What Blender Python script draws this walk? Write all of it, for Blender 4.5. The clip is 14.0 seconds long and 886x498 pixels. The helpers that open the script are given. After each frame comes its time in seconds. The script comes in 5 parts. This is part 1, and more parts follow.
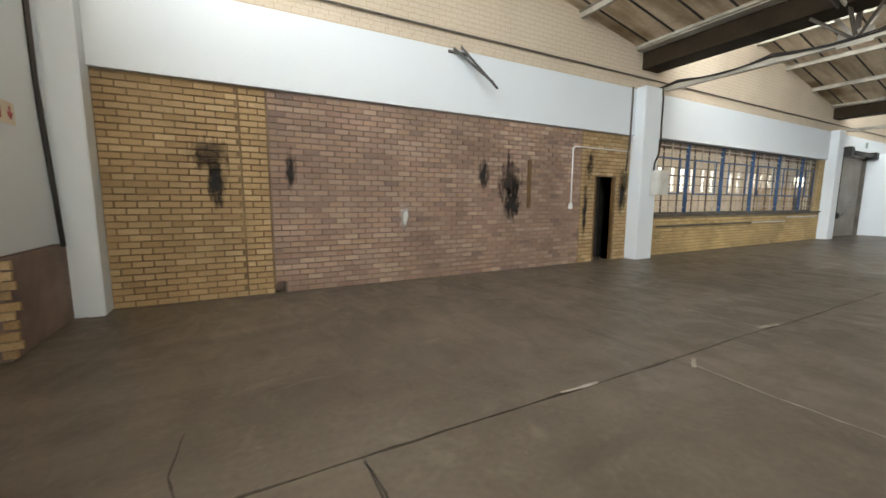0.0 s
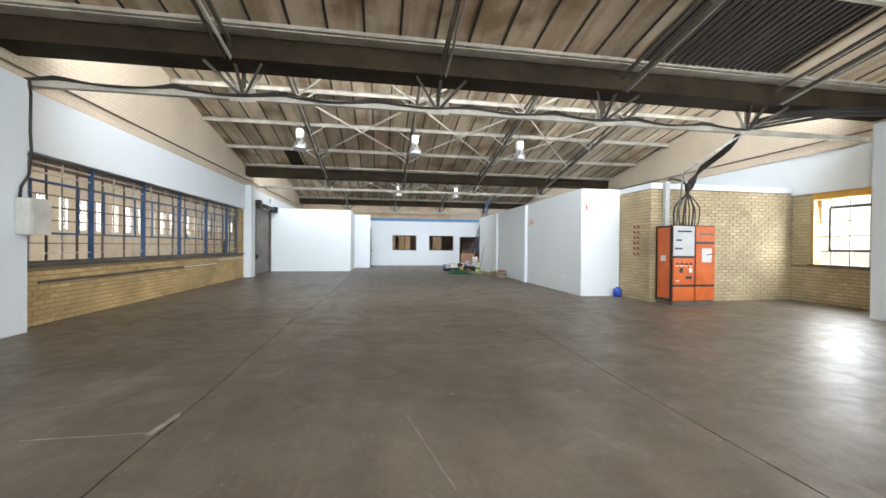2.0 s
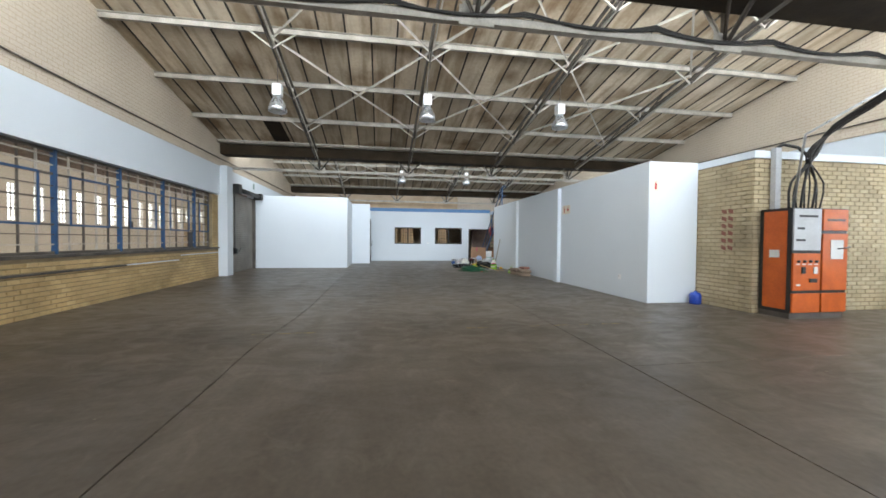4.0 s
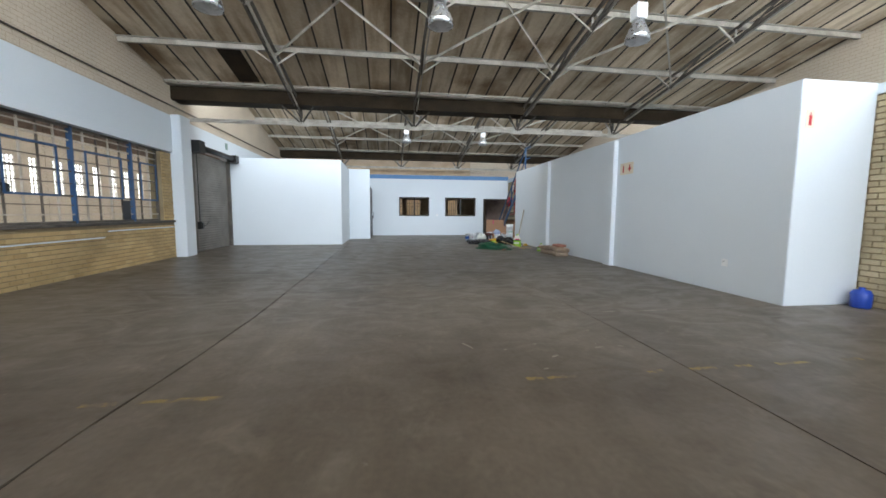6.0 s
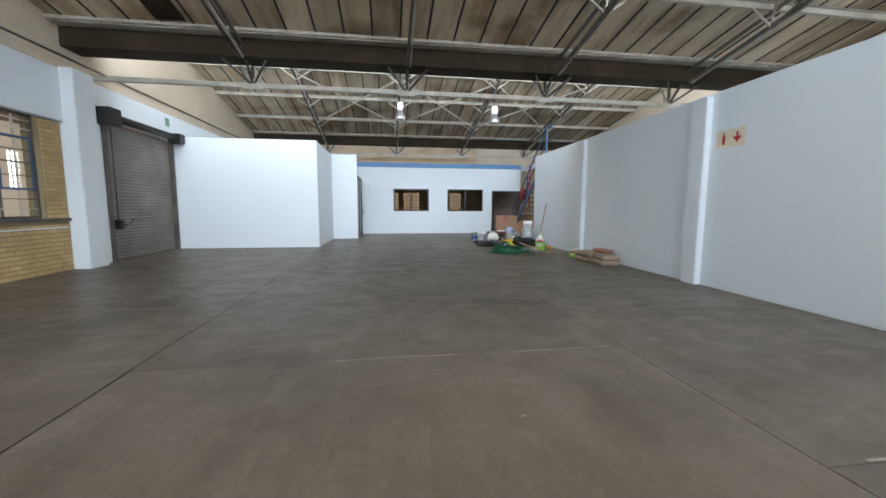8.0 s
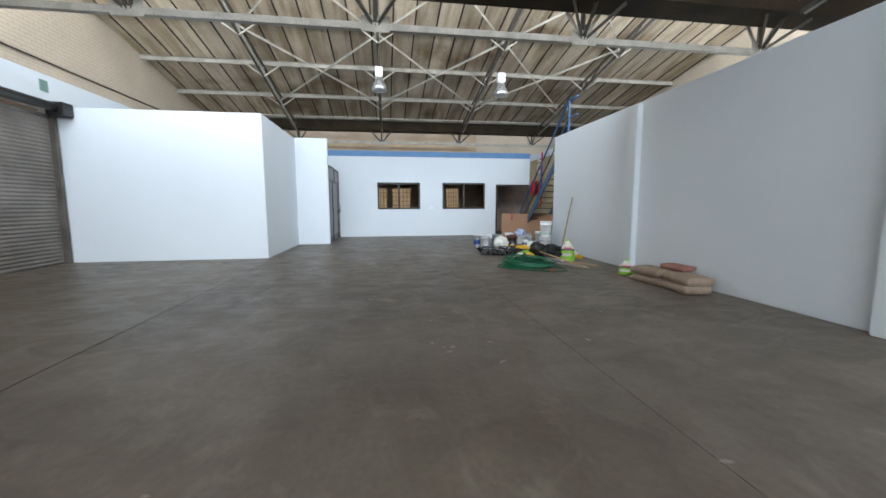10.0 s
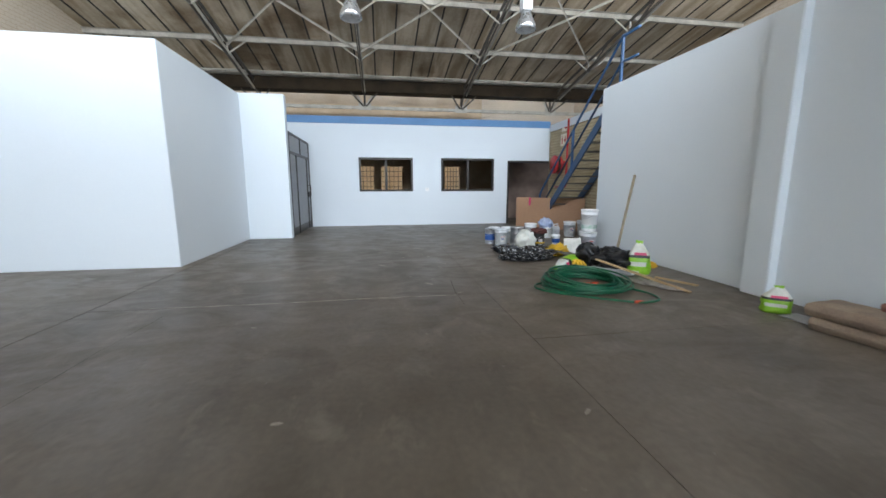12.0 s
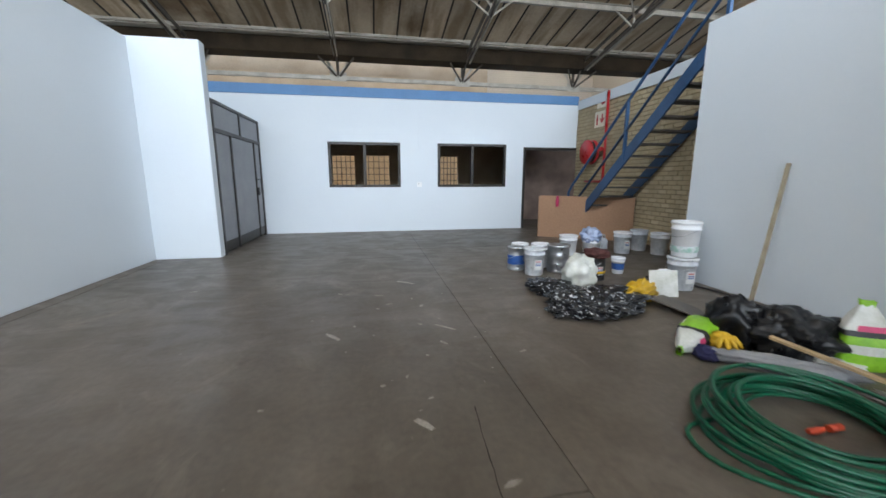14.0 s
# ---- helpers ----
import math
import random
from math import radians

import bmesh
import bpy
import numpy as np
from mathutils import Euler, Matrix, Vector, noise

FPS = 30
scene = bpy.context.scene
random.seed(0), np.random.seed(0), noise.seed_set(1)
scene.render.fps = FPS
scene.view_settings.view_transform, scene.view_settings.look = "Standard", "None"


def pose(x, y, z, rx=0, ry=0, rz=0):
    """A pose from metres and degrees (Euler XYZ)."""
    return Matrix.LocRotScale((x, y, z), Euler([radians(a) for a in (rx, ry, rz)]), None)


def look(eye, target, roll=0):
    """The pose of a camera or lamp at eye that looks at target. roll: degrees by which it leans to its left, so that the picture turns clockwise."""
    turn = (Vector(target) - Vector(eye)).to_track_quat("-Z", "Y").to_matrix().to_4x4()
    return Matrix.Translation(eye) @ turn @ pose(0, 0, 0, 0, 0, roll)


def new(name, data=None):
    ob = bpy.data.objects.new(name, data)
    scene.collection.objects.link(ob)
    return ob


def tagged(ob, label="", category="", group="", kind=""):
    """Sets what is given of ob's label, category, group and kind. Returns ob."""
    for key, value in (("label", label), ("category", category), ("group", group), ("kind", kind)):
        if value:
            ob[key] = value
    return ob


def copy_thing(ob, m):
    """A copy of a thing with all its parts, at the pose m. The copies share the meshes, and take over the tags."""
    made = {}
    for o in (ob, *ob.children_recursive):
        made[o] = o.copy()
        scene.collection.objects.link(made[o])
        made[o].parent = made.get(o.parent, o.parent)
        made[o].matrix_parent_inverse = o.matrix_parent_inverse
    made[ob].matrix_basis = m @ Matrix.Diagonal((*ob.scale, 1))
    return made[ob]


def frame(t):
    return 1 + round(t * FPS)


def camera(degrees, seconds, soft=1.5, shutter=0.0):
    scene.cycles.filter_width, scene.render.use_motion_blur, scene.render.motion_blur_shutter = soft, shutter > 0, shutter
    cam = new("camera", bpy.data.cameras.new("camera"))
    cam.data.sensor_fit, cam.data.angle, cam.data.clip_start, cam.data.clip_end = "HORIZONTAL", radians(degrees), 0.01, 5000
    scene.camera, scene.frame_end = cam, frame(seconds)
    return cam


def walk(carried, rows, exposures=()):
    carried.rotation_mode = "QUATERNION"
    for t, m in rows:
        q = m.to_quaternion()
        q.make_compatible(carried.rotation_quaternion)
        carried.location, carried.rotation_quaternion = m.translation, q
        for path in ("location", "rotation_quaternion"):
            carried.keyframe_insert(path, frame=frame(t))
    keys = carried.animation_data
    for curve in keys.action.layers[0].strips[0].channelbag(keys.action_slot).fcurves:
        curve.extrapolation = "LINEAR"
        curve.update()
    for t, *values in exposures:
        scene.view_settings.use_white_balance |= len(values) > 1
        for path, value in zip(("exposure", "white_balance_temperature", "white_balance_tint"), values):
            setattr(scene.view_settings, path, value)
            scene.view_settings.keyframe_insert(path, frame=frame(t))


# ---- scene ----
cam = camera(98.9, 14.0, soft=1.6, shutter=0.3)
PATH = [
    (0, (-1.933, -0.273, 1.377), (-1.001, 1.479, 1.127), 0.2),
    (0.5, (-1.553, -0.25, 1.433), (-0.558, 1.466, 1.176), 0.3),
    (0.9, (-1.333, -0.119, 1.461), (0.078, 1.294, 1.36), 0.0),
    (1, (-1.25, -0.095, 1.462), (0.384, 1.059, 1.431), 0.8),
    (1.4, (-0.747, -0.066, 1.42), (1.248, -0.199, 1.41), 0.7),
    (1.5, (-0.632, -0.064, 1.418), (1.355, -0.293, 1.404), 0.6),
    (2, (-0.074, -0.031, 1.429), (1.899, -0.357, 1.414), 0.5),
    (4.5, (3.388, 0.044, 1.35), (5.359, -0.286, 1.273), 0.4),
    (5, (4.12, -0.056, 1.333), (6.09, -0.375, 1.201), 0.4),
    (5.5, (4.874, -0.125, 1.321), (6.844, -0.427, 1.157), 0.4),
    (6, (5.63, -0.215, 1.313), (7.599, -0.505, 1.122), 0.3),
    (6.5, (6.435, -0.33, 1.307), (8.405, -0.616, 1.11), 0.3),
    (7, (7.181, -0.444, 1.284), (9.151, -0.728, 1.081), 0.4),
    (7.5, (7.999, -0.524, 1.3), (9.967, -0.808, 1.085), 0.3),
    (8, (8.75, -0.607, 1.299), (10.717, -0.893, 1.08), 0.2),
    (8.2, (9.056, -0.651, 1.298), (11.023, -0.937, 1.079), 0.2),
    (10.5, (12.655, -1.289, 1.243), (14.618, -1.592, 1.011), -0.2),
    (11, (13.414, -1.361, 1.246), (15.375, -1.67, 1.002), -0.0),
    (11.5, (14.186, -1.503, 1.222), (16.143, -1.813, 0.952), -0.2),
    (12, (14.963, -1.564, 1.25), (16.911, -1.881, 0.927), -0.1),
    (12.5, (15.711, -1.712, 1.253), (17.655, -2.03, 0.909), -0.1),
    (13, (16.452, -1.775, 1.271), (18.393, -2.102, 0.915), -0.0),
    (13.5, (17.175, -1.879, 1.286), (19.113, -2.222, 0.926), -0.0),
    (14, (17.932, -1.928, 1.293), (19.868, -2.283, 0.933), 0.0),
]
walk(cam, [(t, look(eye, target, roll)) for t, eye, target, roll in PATH], exposures=[(0.0, 1.55, 7200, 10), (0.7, 1.62, 7150, 10), (1.4, 1.72, 6950, 11), (4.5, 1.36, 6450, 10), (8.0, 1.46, 6370, 10), (14.0, 1.57, 6340, 11)])

# ---- world, sun, area lamps ----
world = bpy.data.worlds.new("world")
scene.world = world
world.use_nodes = True
wn = world.node_tree
sky = wn.nodes.new("ShaderNodeTexSky")
sky.sky_type, sky.sun_disc, sky.sun_elevation, sky.sun_rotation = "NISHITA", False, radians(55), radians(60)
wn.links.new(sky.outputs[0], wn.nodes["Background"].inputs[0])
wn.nodes["Background"].inputs[1].default_value = 0.15
sun_data = bpy.data.lights.new("sun", "SUN")
sun_data.energy, sun_data.angle, sun_data.color = 3.0, radians(0.5), (1, 0.95, 0.87)
sun = new("sun", sun_data)
az, el = radians(60), radians(55)
sun.matrix_world = look((0, 0, 40), (-math.sin(az) * math.cos(el), -math.cos(az) * math.cos(el), 40 - math.sin(el)))


def area_light(name, eye, target, w, h, watts, color=(0.88, 0.95, 1.0)):
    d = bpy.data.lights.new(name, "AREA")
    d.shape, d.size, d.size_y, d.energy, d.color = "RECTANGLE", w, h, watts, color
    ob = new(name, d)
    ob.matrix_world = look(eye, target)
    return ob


# ---- plan, in metres: x along the hall, y to the window side ----
LEFT, RIGHT = 5.8, -11.5
GUTTERS = (-4.5, 6.6, 17.7, 28.8)
SLOPE, EAVE, GUTTER_LOW = 0.195, 4.88, 4.46
TRUSS_Y = (2.4, -1.1, -4.6, -8.1)
BAND_LOW, BAND_TOP = 2.93, 3.98


def roof_z(x, gutter):
    return EAVE + SLOPE * (gutter - x)


# one lamp per saw-tooth, in the plane of its glazing
for g in GUTTERS:
    area_light("bay_light", (g + 0.62, (LEFT + RIGHT) / 2, 5.95), (g + 3, (LEFT + RIGHT) / 2, 6.3), 16.6, 1.5, 500 if g < 0 else 420 if g < 10 else 365 if g < 28 else 120)
# added fill lamp for the rear bay; no glazing is built there
area_light("bay_light", (-15.2, (LEFT + RIGHT) / 2, 5.95), (-12, (LEFT + RIGHT) / 2, 5.75), 16.6, 1.5, 400)
# daylight in the opening of window_2
area_light("south_side_light", (7.7, -11.75, 2.0), (7.7, -8, 1.2), 1.4, 1.8, 55)
# added fill lamps along the side wall, which has no openings here
for x0 in (2.0, -3.0, -8.0):
    area_light("south_side_light", (x0, -11.42, 2.0), (x0, -8, 1.2), 3.2, 1.8, 105)


# ---- materials ----
def material(name, color, color2=None, rough=0.6, metal=0.0, scale=3.0, fine=40.0, bump=0.15, amount=0.5, mid=0.5, spec=0.5, coat=0.0, grain=0.25):
    m = bpy.data.materials.new(name)
    m.use_nodes = True
    n, l = m.node_tree.nodes, m.node_tree.links
    p = n["Principled BSDF"]
    color2 = color2 or tuple(c * 0.82 for c in color)
    co = n.new("ShaderNodeTexCoord")
    a, b = n.new("ShaderNodeTexNoise"), n.new("ShaderNodeTexNoise")
    a.inputs["Scale"].default_value, a.inputs["Detail"].default_value = scale, 6
    b.inputs["Scale"].default_value, b.inputs["Detail"].default_value = fine, 4
    for t in (a, b):
        l.new(co.outputs["Object"], t.inputs["Vector"])
    ramp = n.new("ShaderNodeValToRGB")
    ramp.color_ramp.elements[0].position, ramp.color_ramp.elements[1].position = mid - 0.3 * amount, mid + 0.3 * amount
    ramp.color_ramp.elements[0].color, ramp.color_ramp.elements[1].color = (*color2, 1), (*color, 1)
    l.new(a.outputs[0], ramp.inputs[0])
    mix = n.new("ShaderNodeMixRGB")
    mix.blend_type, mix.inputs[0].default_value = "OVERLAY", grain
    l.new(ramp.outputs[0], mix.inputs[1])
    l.new(b.outputs[0], mix.inputs[2])
    l.new(mix.outputs[0], p.inputs["Base Color"])
    bp = n.new("ShaderNodeBump")
    bp.inputs["Strength"].default_value, bp.inputs["Distance"].default_value = bump, 0.01
    l.new(b.outputs[0], bp.inputs["Height"])
    l.new(bp.outputs[0], p.inputs["Normal"])
    mr = n.new("ShaderNodeMapRange")
    mr.inputs["To Min"].default_value, mr.inputs["To Max"].default_value = max(0.02, rough - 0.1), min(1, rough + 0.1)
    l.new(a.outputs[0], mr.inputs[0])
    l.new(mr.outputs[0], p.inputs["Roughness"])
    p.inputs["Metallic"].default_value = metal
    p.inputs["Specular IOR Level"].default_value = spec
    p.inputs["Coat Weight"].default_value = coat
    return m


def brick_material(name, colors, rough=0.8):
    """Fired clay: each brick takes its own tone, with pits and smears."""
    m = bpy.data.materials.new(name)
    m.use_nodes = True
    n, l = m.node_tree.nodes, m.node_tree.links
    p = n["Principled BSDF"]
    oi, ge, add, fr = n.new("ShaderNodeObjectInfo"), n.new("ShaderNodeNewGeometry"), n.new("ShaderNodeMath"), n.new("ShaderNodeMath")
    fr.operation = "FRACT"
    l.new(oi.outputs["Random"], add.inputs[0])
    l.new(ge.outputs["Random Per Island"], add.inputs[1])
    l.new(add.outputs[0], fr.inputs[0])
    ramp = n.new("ShaderNodeValToRGB")
    e = ramp.color_ramp.elements
    for i in range(len(colors) - 2):
        e.new((i + 1) / (len(colors) - 1))
    for i, c in enumerate(colors):
        e[i].position, e[i].color = i / (len(colors) - 1), (*c, 1)
    l.new(fr.outputs[0], ramp.inputs[0])
    big, small = n.new("ShaderNodeTexNoise"), n.new("ShaderNodeTexNoise")
    big.inputs["Scale"].default_value, small.inputs["Scale"].default_value = 1.1, 60
    big.inputs["Detail"].default_value = 5
    l.new(ge.outputs["Position"], big.inputs["Vector"])
    l.new(ge.outputs["Position"], small.inputs["Vector"])
    m1, m2 = n.new("ShaderNodeMixRGB"), n.new("ShaderNodeMixRGB")
    m1.blend_type = m2.blend_type = "OVERLAY"
    m1.inputs[0].default_value, m2.inputs[0].default_value = 0.55, 0.35
    l.new(ramp.outputs[0], m1.inputs[1]), l.new(big.outputs[0], m1.inputs[2])
    l.new(m1.outputs[0], m2.inputs[1]), l.new(small.outputs[0], m2.inputs[2])
    l.new(m2.outputs[0], p.inputs["Base Color"])
    bp = n.new("ShaderNodeBump")
    bp.inputs["Strength"].default_value, bp.inputs["Distance"].default_value = 0.35, 0.01
    l.new(small.outputs[0], bp.inputs["Height"]), l.new(bp.outputs[0], p.inputs["Normal"])
    p.inputs["Roughness"].default_value = rough
    return m


def glass_material(name, tint=(0.9, 0.95, 0.95)):
    m = bpy.data.materials.new(name)
    m.use_nodes = True
    p = m.node_tree.nodes["Principled BSDF"]
    p.inputs["Base Color"].default_value = (*tint, 1)
    p.inputs["Transmission Weight"].default_value, p.inputs["Roughness"].default_value, p.inputs["IOR"].default_value = 1.0, 0.03, 1.05
    return m


def concrete_floor():
    """Old power-floated concrete: each slab its own tone, wheel tracks along the hall, dust, scuffs and polished spots."""
    m = material("floor_concrete", (0.172, 0.146, 0.118), (0.104, 0.087, 0.069), 0.42, 0, 0.55, 22, 0.08, 0.9, spec=0.35)
    n, l = m.node_tree.nodes, m.node_tree.links
    p = n["Principled BSDF"]
    co = n.new("ShaderNodeTexCoord")

    def cloud(scale, detail, stretch=(1, 1, 1), rough=0.55, twist=0.0):
        mp, tx = n.new("ShaderNodeMapping"), n.new("ShaderNodeTexNoise")
        mp.inputs["Scale"].default_value = stretch
        l.new(co.outputs["Object"], mp.inputs[0]), l.new(mp.outputs[0], tx.inputs["Vector"])
        tx.inputs["Scale"].default_value, tx.inputs["Detail"].default_value, tx.inputs["Roughness"].default_value = scale, detail, rough
        tx.inputs["Distortion"].default_value = twist
        return tx.outputs[0]

    def ramp(src, lo, hi, c0, c1):
        rp = n.new("ShaderNodeValToRGB")
        rp.color_ramp.elements[0].position, rp.color_ramp.elements[1].position = lo, hi
        rp.color_ramp.elements[0].color, rp.color_ramp.elements[1].color = (*c0, 1), (*c1, 1)
        l.new(src, rp.inputs[0])
        return rp.outputs[0]

    def blend(kind, fac, base, over):
        mx = n.new("ShaderNodeMixRGB")
        mx.blend_type = kind
        if isinstance(fac, float):
            mx.inputs[0].default_value = fac
        else:
            l.new(fac, mx.inputs[0])
        l.new(base, mx.inputs[1])
        if isinstance(over, tuple):
            mx.inputs[2].default_value = (*over, 1)
        else:
            l.new(over, mx.inputs[2])
        return mx.outputs[0]

    col = p.inputs["Base Color"].links[0].from_socket
    oi = n.new("ShaderNodeObjectInfo")
    col = blend("MULTIPLY", 1.0, col, ramp(oi.outputs["Random"], 0.0, 1.0, (0.93, 0.93, 0.935), (1.05, 1.04, 1.03)))
    col = blend("MULTIPLY", 0.65, col, ramp(cloud(1.6, 8, (0.8, 1.3, 1)), 0.36, 0.62, (0.72, 0.69, 0.66), (1.04, 1.04, 1.04)))
    col = blend("MULTIPLY", 0.5, col, ramp(cloud(1.5, 6, (0.14, 1.5, 1), 0.6, 0.4), 0.36, 0.6, (0.78, 0.755, 0.73), (1.06, 1.06, 1.05)))
    col = blend("MULTIPLY", 0.55, col, ramp(cloud(0.8, 10, (1, 1, 1), 0.7, 1.2), 0.30, 0.44, (0.6, 0.57, 0.54), (1.0, 1.0, 1.0)))
    col = blend("MIX", ramp(cloud(2.3, 9, (0.7, 1, 1), 0.68, 0.8), 0.56, 0.74, (0, 0, 0), (0.42, 0.42, 0.42)), col, (0.27, 0.235, 0.19))
    col = blend("MIX", ramp(cloud(7.0, 9, (1, 1, 1), 0.6), 0.69, 0.76, (0, 0, 0), (0.5, 0.5, 0.5)), col, (0.36, 0.33, 0.29))
    l.new(col, p.inputs["Base Color"])
    gloss = ramp(cloud(1.9, 7, (1.4, 0.8, 1), 0.6, 1.5), 0.38, 0.62, (0.37, 0.37, 0.37), (0.52, 0.52, 0.52))
    l.new(gloss, p.inputs["Roughness"])
    old = p.inputs["Normal"].links[0].from_socket
    bp = n.new("ShaderNodeBump")
    bp.inputs["Strength"].default_value, bp.inputs["Distance"].default_value = 0.04, 0.02
    l.new(cloud(3.2, 4, (1.5, 0.7, 1), 0.5, 1.0), bp.inputs["Height"]), l.new(old, bp.inputs["Normal"])
    l.new(bp.outputs[0], p.inputs["Normal"])
    return m


def roof_board_material():
    """Aged lining boards: every board its own tone, long water streaks, brown rings."""
    m = material("roof_board", (0.76, 0.67, 0.53), (0.5, 0.41, 0.3), 0.85, 0, 0.9, 14, 0.15, 0.9)
    n, l = m.node_tree.nodes, m.node_tree.links
    p = n["Principled BSDF"]
    col = p.inputs["Base Color"].links[0].from_socket
    ge, mp = n.new("ShaderNodeNewGeometry"), n.new("ShaderNodeMapping")
    mp.inputs["Scale"].default_value = (0.35, 3.0, 1)
    l.new(ge.outputs["Position"], mp.inputs[0])
    for src, lo, hi, c0, c1, k in ((None, 0.0, 1.0, (0.74, 0.72, 0.69), (1.12, 1.1, 1.08), 1.0), (1.3, 0.36, 0.56, (0.5, 0.42, 0.32), (1.0, 1.0, 1.0), 0.7), (0.45, 0.34, 0.44, (0.42, 0.32, 0.22), (1.0, 1.0, 1.0), 0.75)):
        rp, mx = n.new("ShaderNodeValToRGB"), n.new("ShaderNodeMixRGB")
        rp.color_ramp.elements[0].position, rp.color_ramp.elements[1].position = lo, hi
        rp.color_ramp.elements[0].color, rp.color_ramp.elements[1].color = (*c0, 1), (*c1, 1)
        if src is None:
            l.new(ge.outputs["Random Per Island"], rp.inputs[0])
        else:
            tx = n.new("ShaderNodeTexNoise")
            tx.inputs["Scale"].default_value, tx.inputs["Detail"].default_value = src, 7
            l.new(mp.outputs[0] if src > 1 else ge.outputs["Position"], tx.inputs["Vector"])
            l.new(tx.outputs[0], rp.inputs[0])
        mx.blend_type, mx.inputs[0].default_value = "MULTIPLY", k
        l.new(col, mx.inputs[1]), l.new(rp.outputs[0], mx.inputs[2])
        col = mx.outputs[0]
    l.new(col, p.inputs["Base Color"])
    return m


def painted_brick(name, color):
    """Old cream paint over brickwork: the courses show as relief."""
    m = material(name, color, tuple(c * 0.8 for c in color), 0.75, 0, 0.7, 30, 0.1, 0.8)
    n, l = m.node_tree.nodes, m.node_tree.links
    p = n["Principled BSDF"]
    co, sep, com, br = n.new("ShaderNodeTexCoord"), n.new("ShaderNodeSeparateXYZ"), n.new("ShaderNodeCombineXYZ"), n.new("ShaderNodeTexBrick")
    add = n.new("ShaderNodeMath")
    l.new(co.outputs["Object"], sep.inputs[0])
    l.new(sep.outputs[0], add.inputs[0]), l.new(sep.outputs[1], add.inputs[1])
    l.new(add.outputs[0], com.inputs[0]), l.new(sep.outputs[2], com.inputs[1])
    l.new(com.outputs[0], br.inputs["Vector"])
    br.inputs["Scale"].default_value, br.inputs["Brick Width"].default_value, br.inputs["Row Height"].default_value = 1, 0.23, 0.085
    br.inputs["Mortar Size"].default_value, br.inputs["Mortar Smooth"].default_value = 0.008, 0.3
    src = p.inputs["Base Color"].links[0].from_socket
    mx = n.new("ShaderNodeMixRGB")
    mx.blend_type = "MULTIPLY"
    l.new(br.outputs["Fac"], mx.inputs[0]), l.new(src, mx.inputs[1])
    mx.inputs[2].default_value = (0.84, 0.8, 0.74, 1)
    l.new(mx.outputs[0], p.inputs["Base Color"])
    bp = n.new("ShaderNodeBump")
    bp.invert = True
    bp.inputs["Strength"].default_value, bp.inputs["Distance"].default_value = 0.5, 0.01
    l.new(br.outputs["Fac"], bp.inputs["Height"]), l.new(bp.outputs[0], p.inputs["Normal"])
    return m


M_FLOOR = concrete_floor()
M_WHITE = material("white_wall_paint", (0.7, 0.755, 0.8), (0.66, 0.71, 0.755), 0.6, 0, 0.5, 30, 0.03, 0.9, grain=0.04)
M_CREAM = painted_brick("cream_painted_brick", (0.62, 0.53, 0.42))
M_TAN = material("tan_plaster", (0.55, 0.42, 0.28), (0.45, 0.33, 0.21), 0.8, 0, 1.5, 30, 0.2)
M_MORTAR_Y = material("yellow_mortar", (0.25, 0.17, 0.085), (0.15, 0.095, 0.05), 0.9, 0, 2, 50, 0.3)
M_MORTAR_B = material("brown_mortar", (0.27, 0.2, 0.16), (0.17, 0.12, 0.1), 0.9, 0, 2, 50, 0.3)
M_BRICK_Y = brick_material("yellow_brick", [(0.31, 0.2, 0.095), (0.41, 0.28, 0.145), (0.36, 0.24, 0.12), (0.47, 0.34, 0.19)])
M_BRICK_B = brick_material("brown_brick", [(0.24, 0.15, 0.115), (0.33, 0.22, 0.15), (0.2, 0.135, 0.11), (0.38, 0.275, 0.2), (0.29, 0.185, 0.14), (0.3, 0.21, 0.16)])
M_BRICK_P = brick_material("pale_brick", [(0.38, 0.31, 0.19), (0.45, 0.365, 0.225), (0.41, 0.335, 0.21), (0.49, 0.41, 0.265)])
M_BRICK_A = brick_material("sandy_brick", [(0.42, 0.29, 0.13), (0.5, 0.36, 0.175), (0.46, 0.325, 0.15), (0.55, 0.405, 0.2)])
M_MORTAR_P = material("sandy_mortar", (0.3, 0.235, 0.14), (0.22, 0.165, 0.095), 0.9, 0, 2, 50, 0.3)
M_ROOF = roof_board_material()
M_SEAM = material("dark_seam", (0.05, 0.042, 0.035), (0.03, 0.025, 0.02), 0.8)
M_GUTTER = material("dirty_gutter_steel", (0.055, 0.039, 0.024), (0.018, 0.013, 0.009), 0.8, 0.0, 1.6, 18, 0.2, 0.8, spec=0.15)
M_STEEL = material("grey_painted_steel", (0.52, 0.49, 0.43), (0.36, 0.33, 0.28), 0.55, 0.1, 3, 30, 0.1)
M_STEEL_D = material("dark_steel", (0.16, 0.14, 0.12), (0.09, 0.08, 0.07), 0.6, 0.3, 3, 30, 0.1)
M_BLUE = material("blue_paint", (0.032, 0.09, 0.2), (0.024, 0.068, 0.15), 0.45, 0, 3, 40, 0.1)
M_BAND = material("bright_blue_paint", (0.085, 0.22, 0.44), (0.07, 0.19, 0.39), 0.5, 0, 2, 40, 0.1)
M_GLASS = glass_material("window_glass")
# near-black base colour stands in for unlit interiors
M_DARK = material("dark_interior", (0.05, 0.045, 0.04), (0.03, 0.028, 0.025), 0.8)
M_EARTH = material("yard_ground", (0.3, 0.26, 0.2), (0.22, 0.19, 0.14), 0.9, 0, 0.5, 20, 0.3)
M_SHUTTER = material("grey_roller_shutter", (0.27, 0.25, 0.225), (0.13, 0.115, 0.1), 0.55, 0.3, 1.1, 25, 0.1, 0.8)
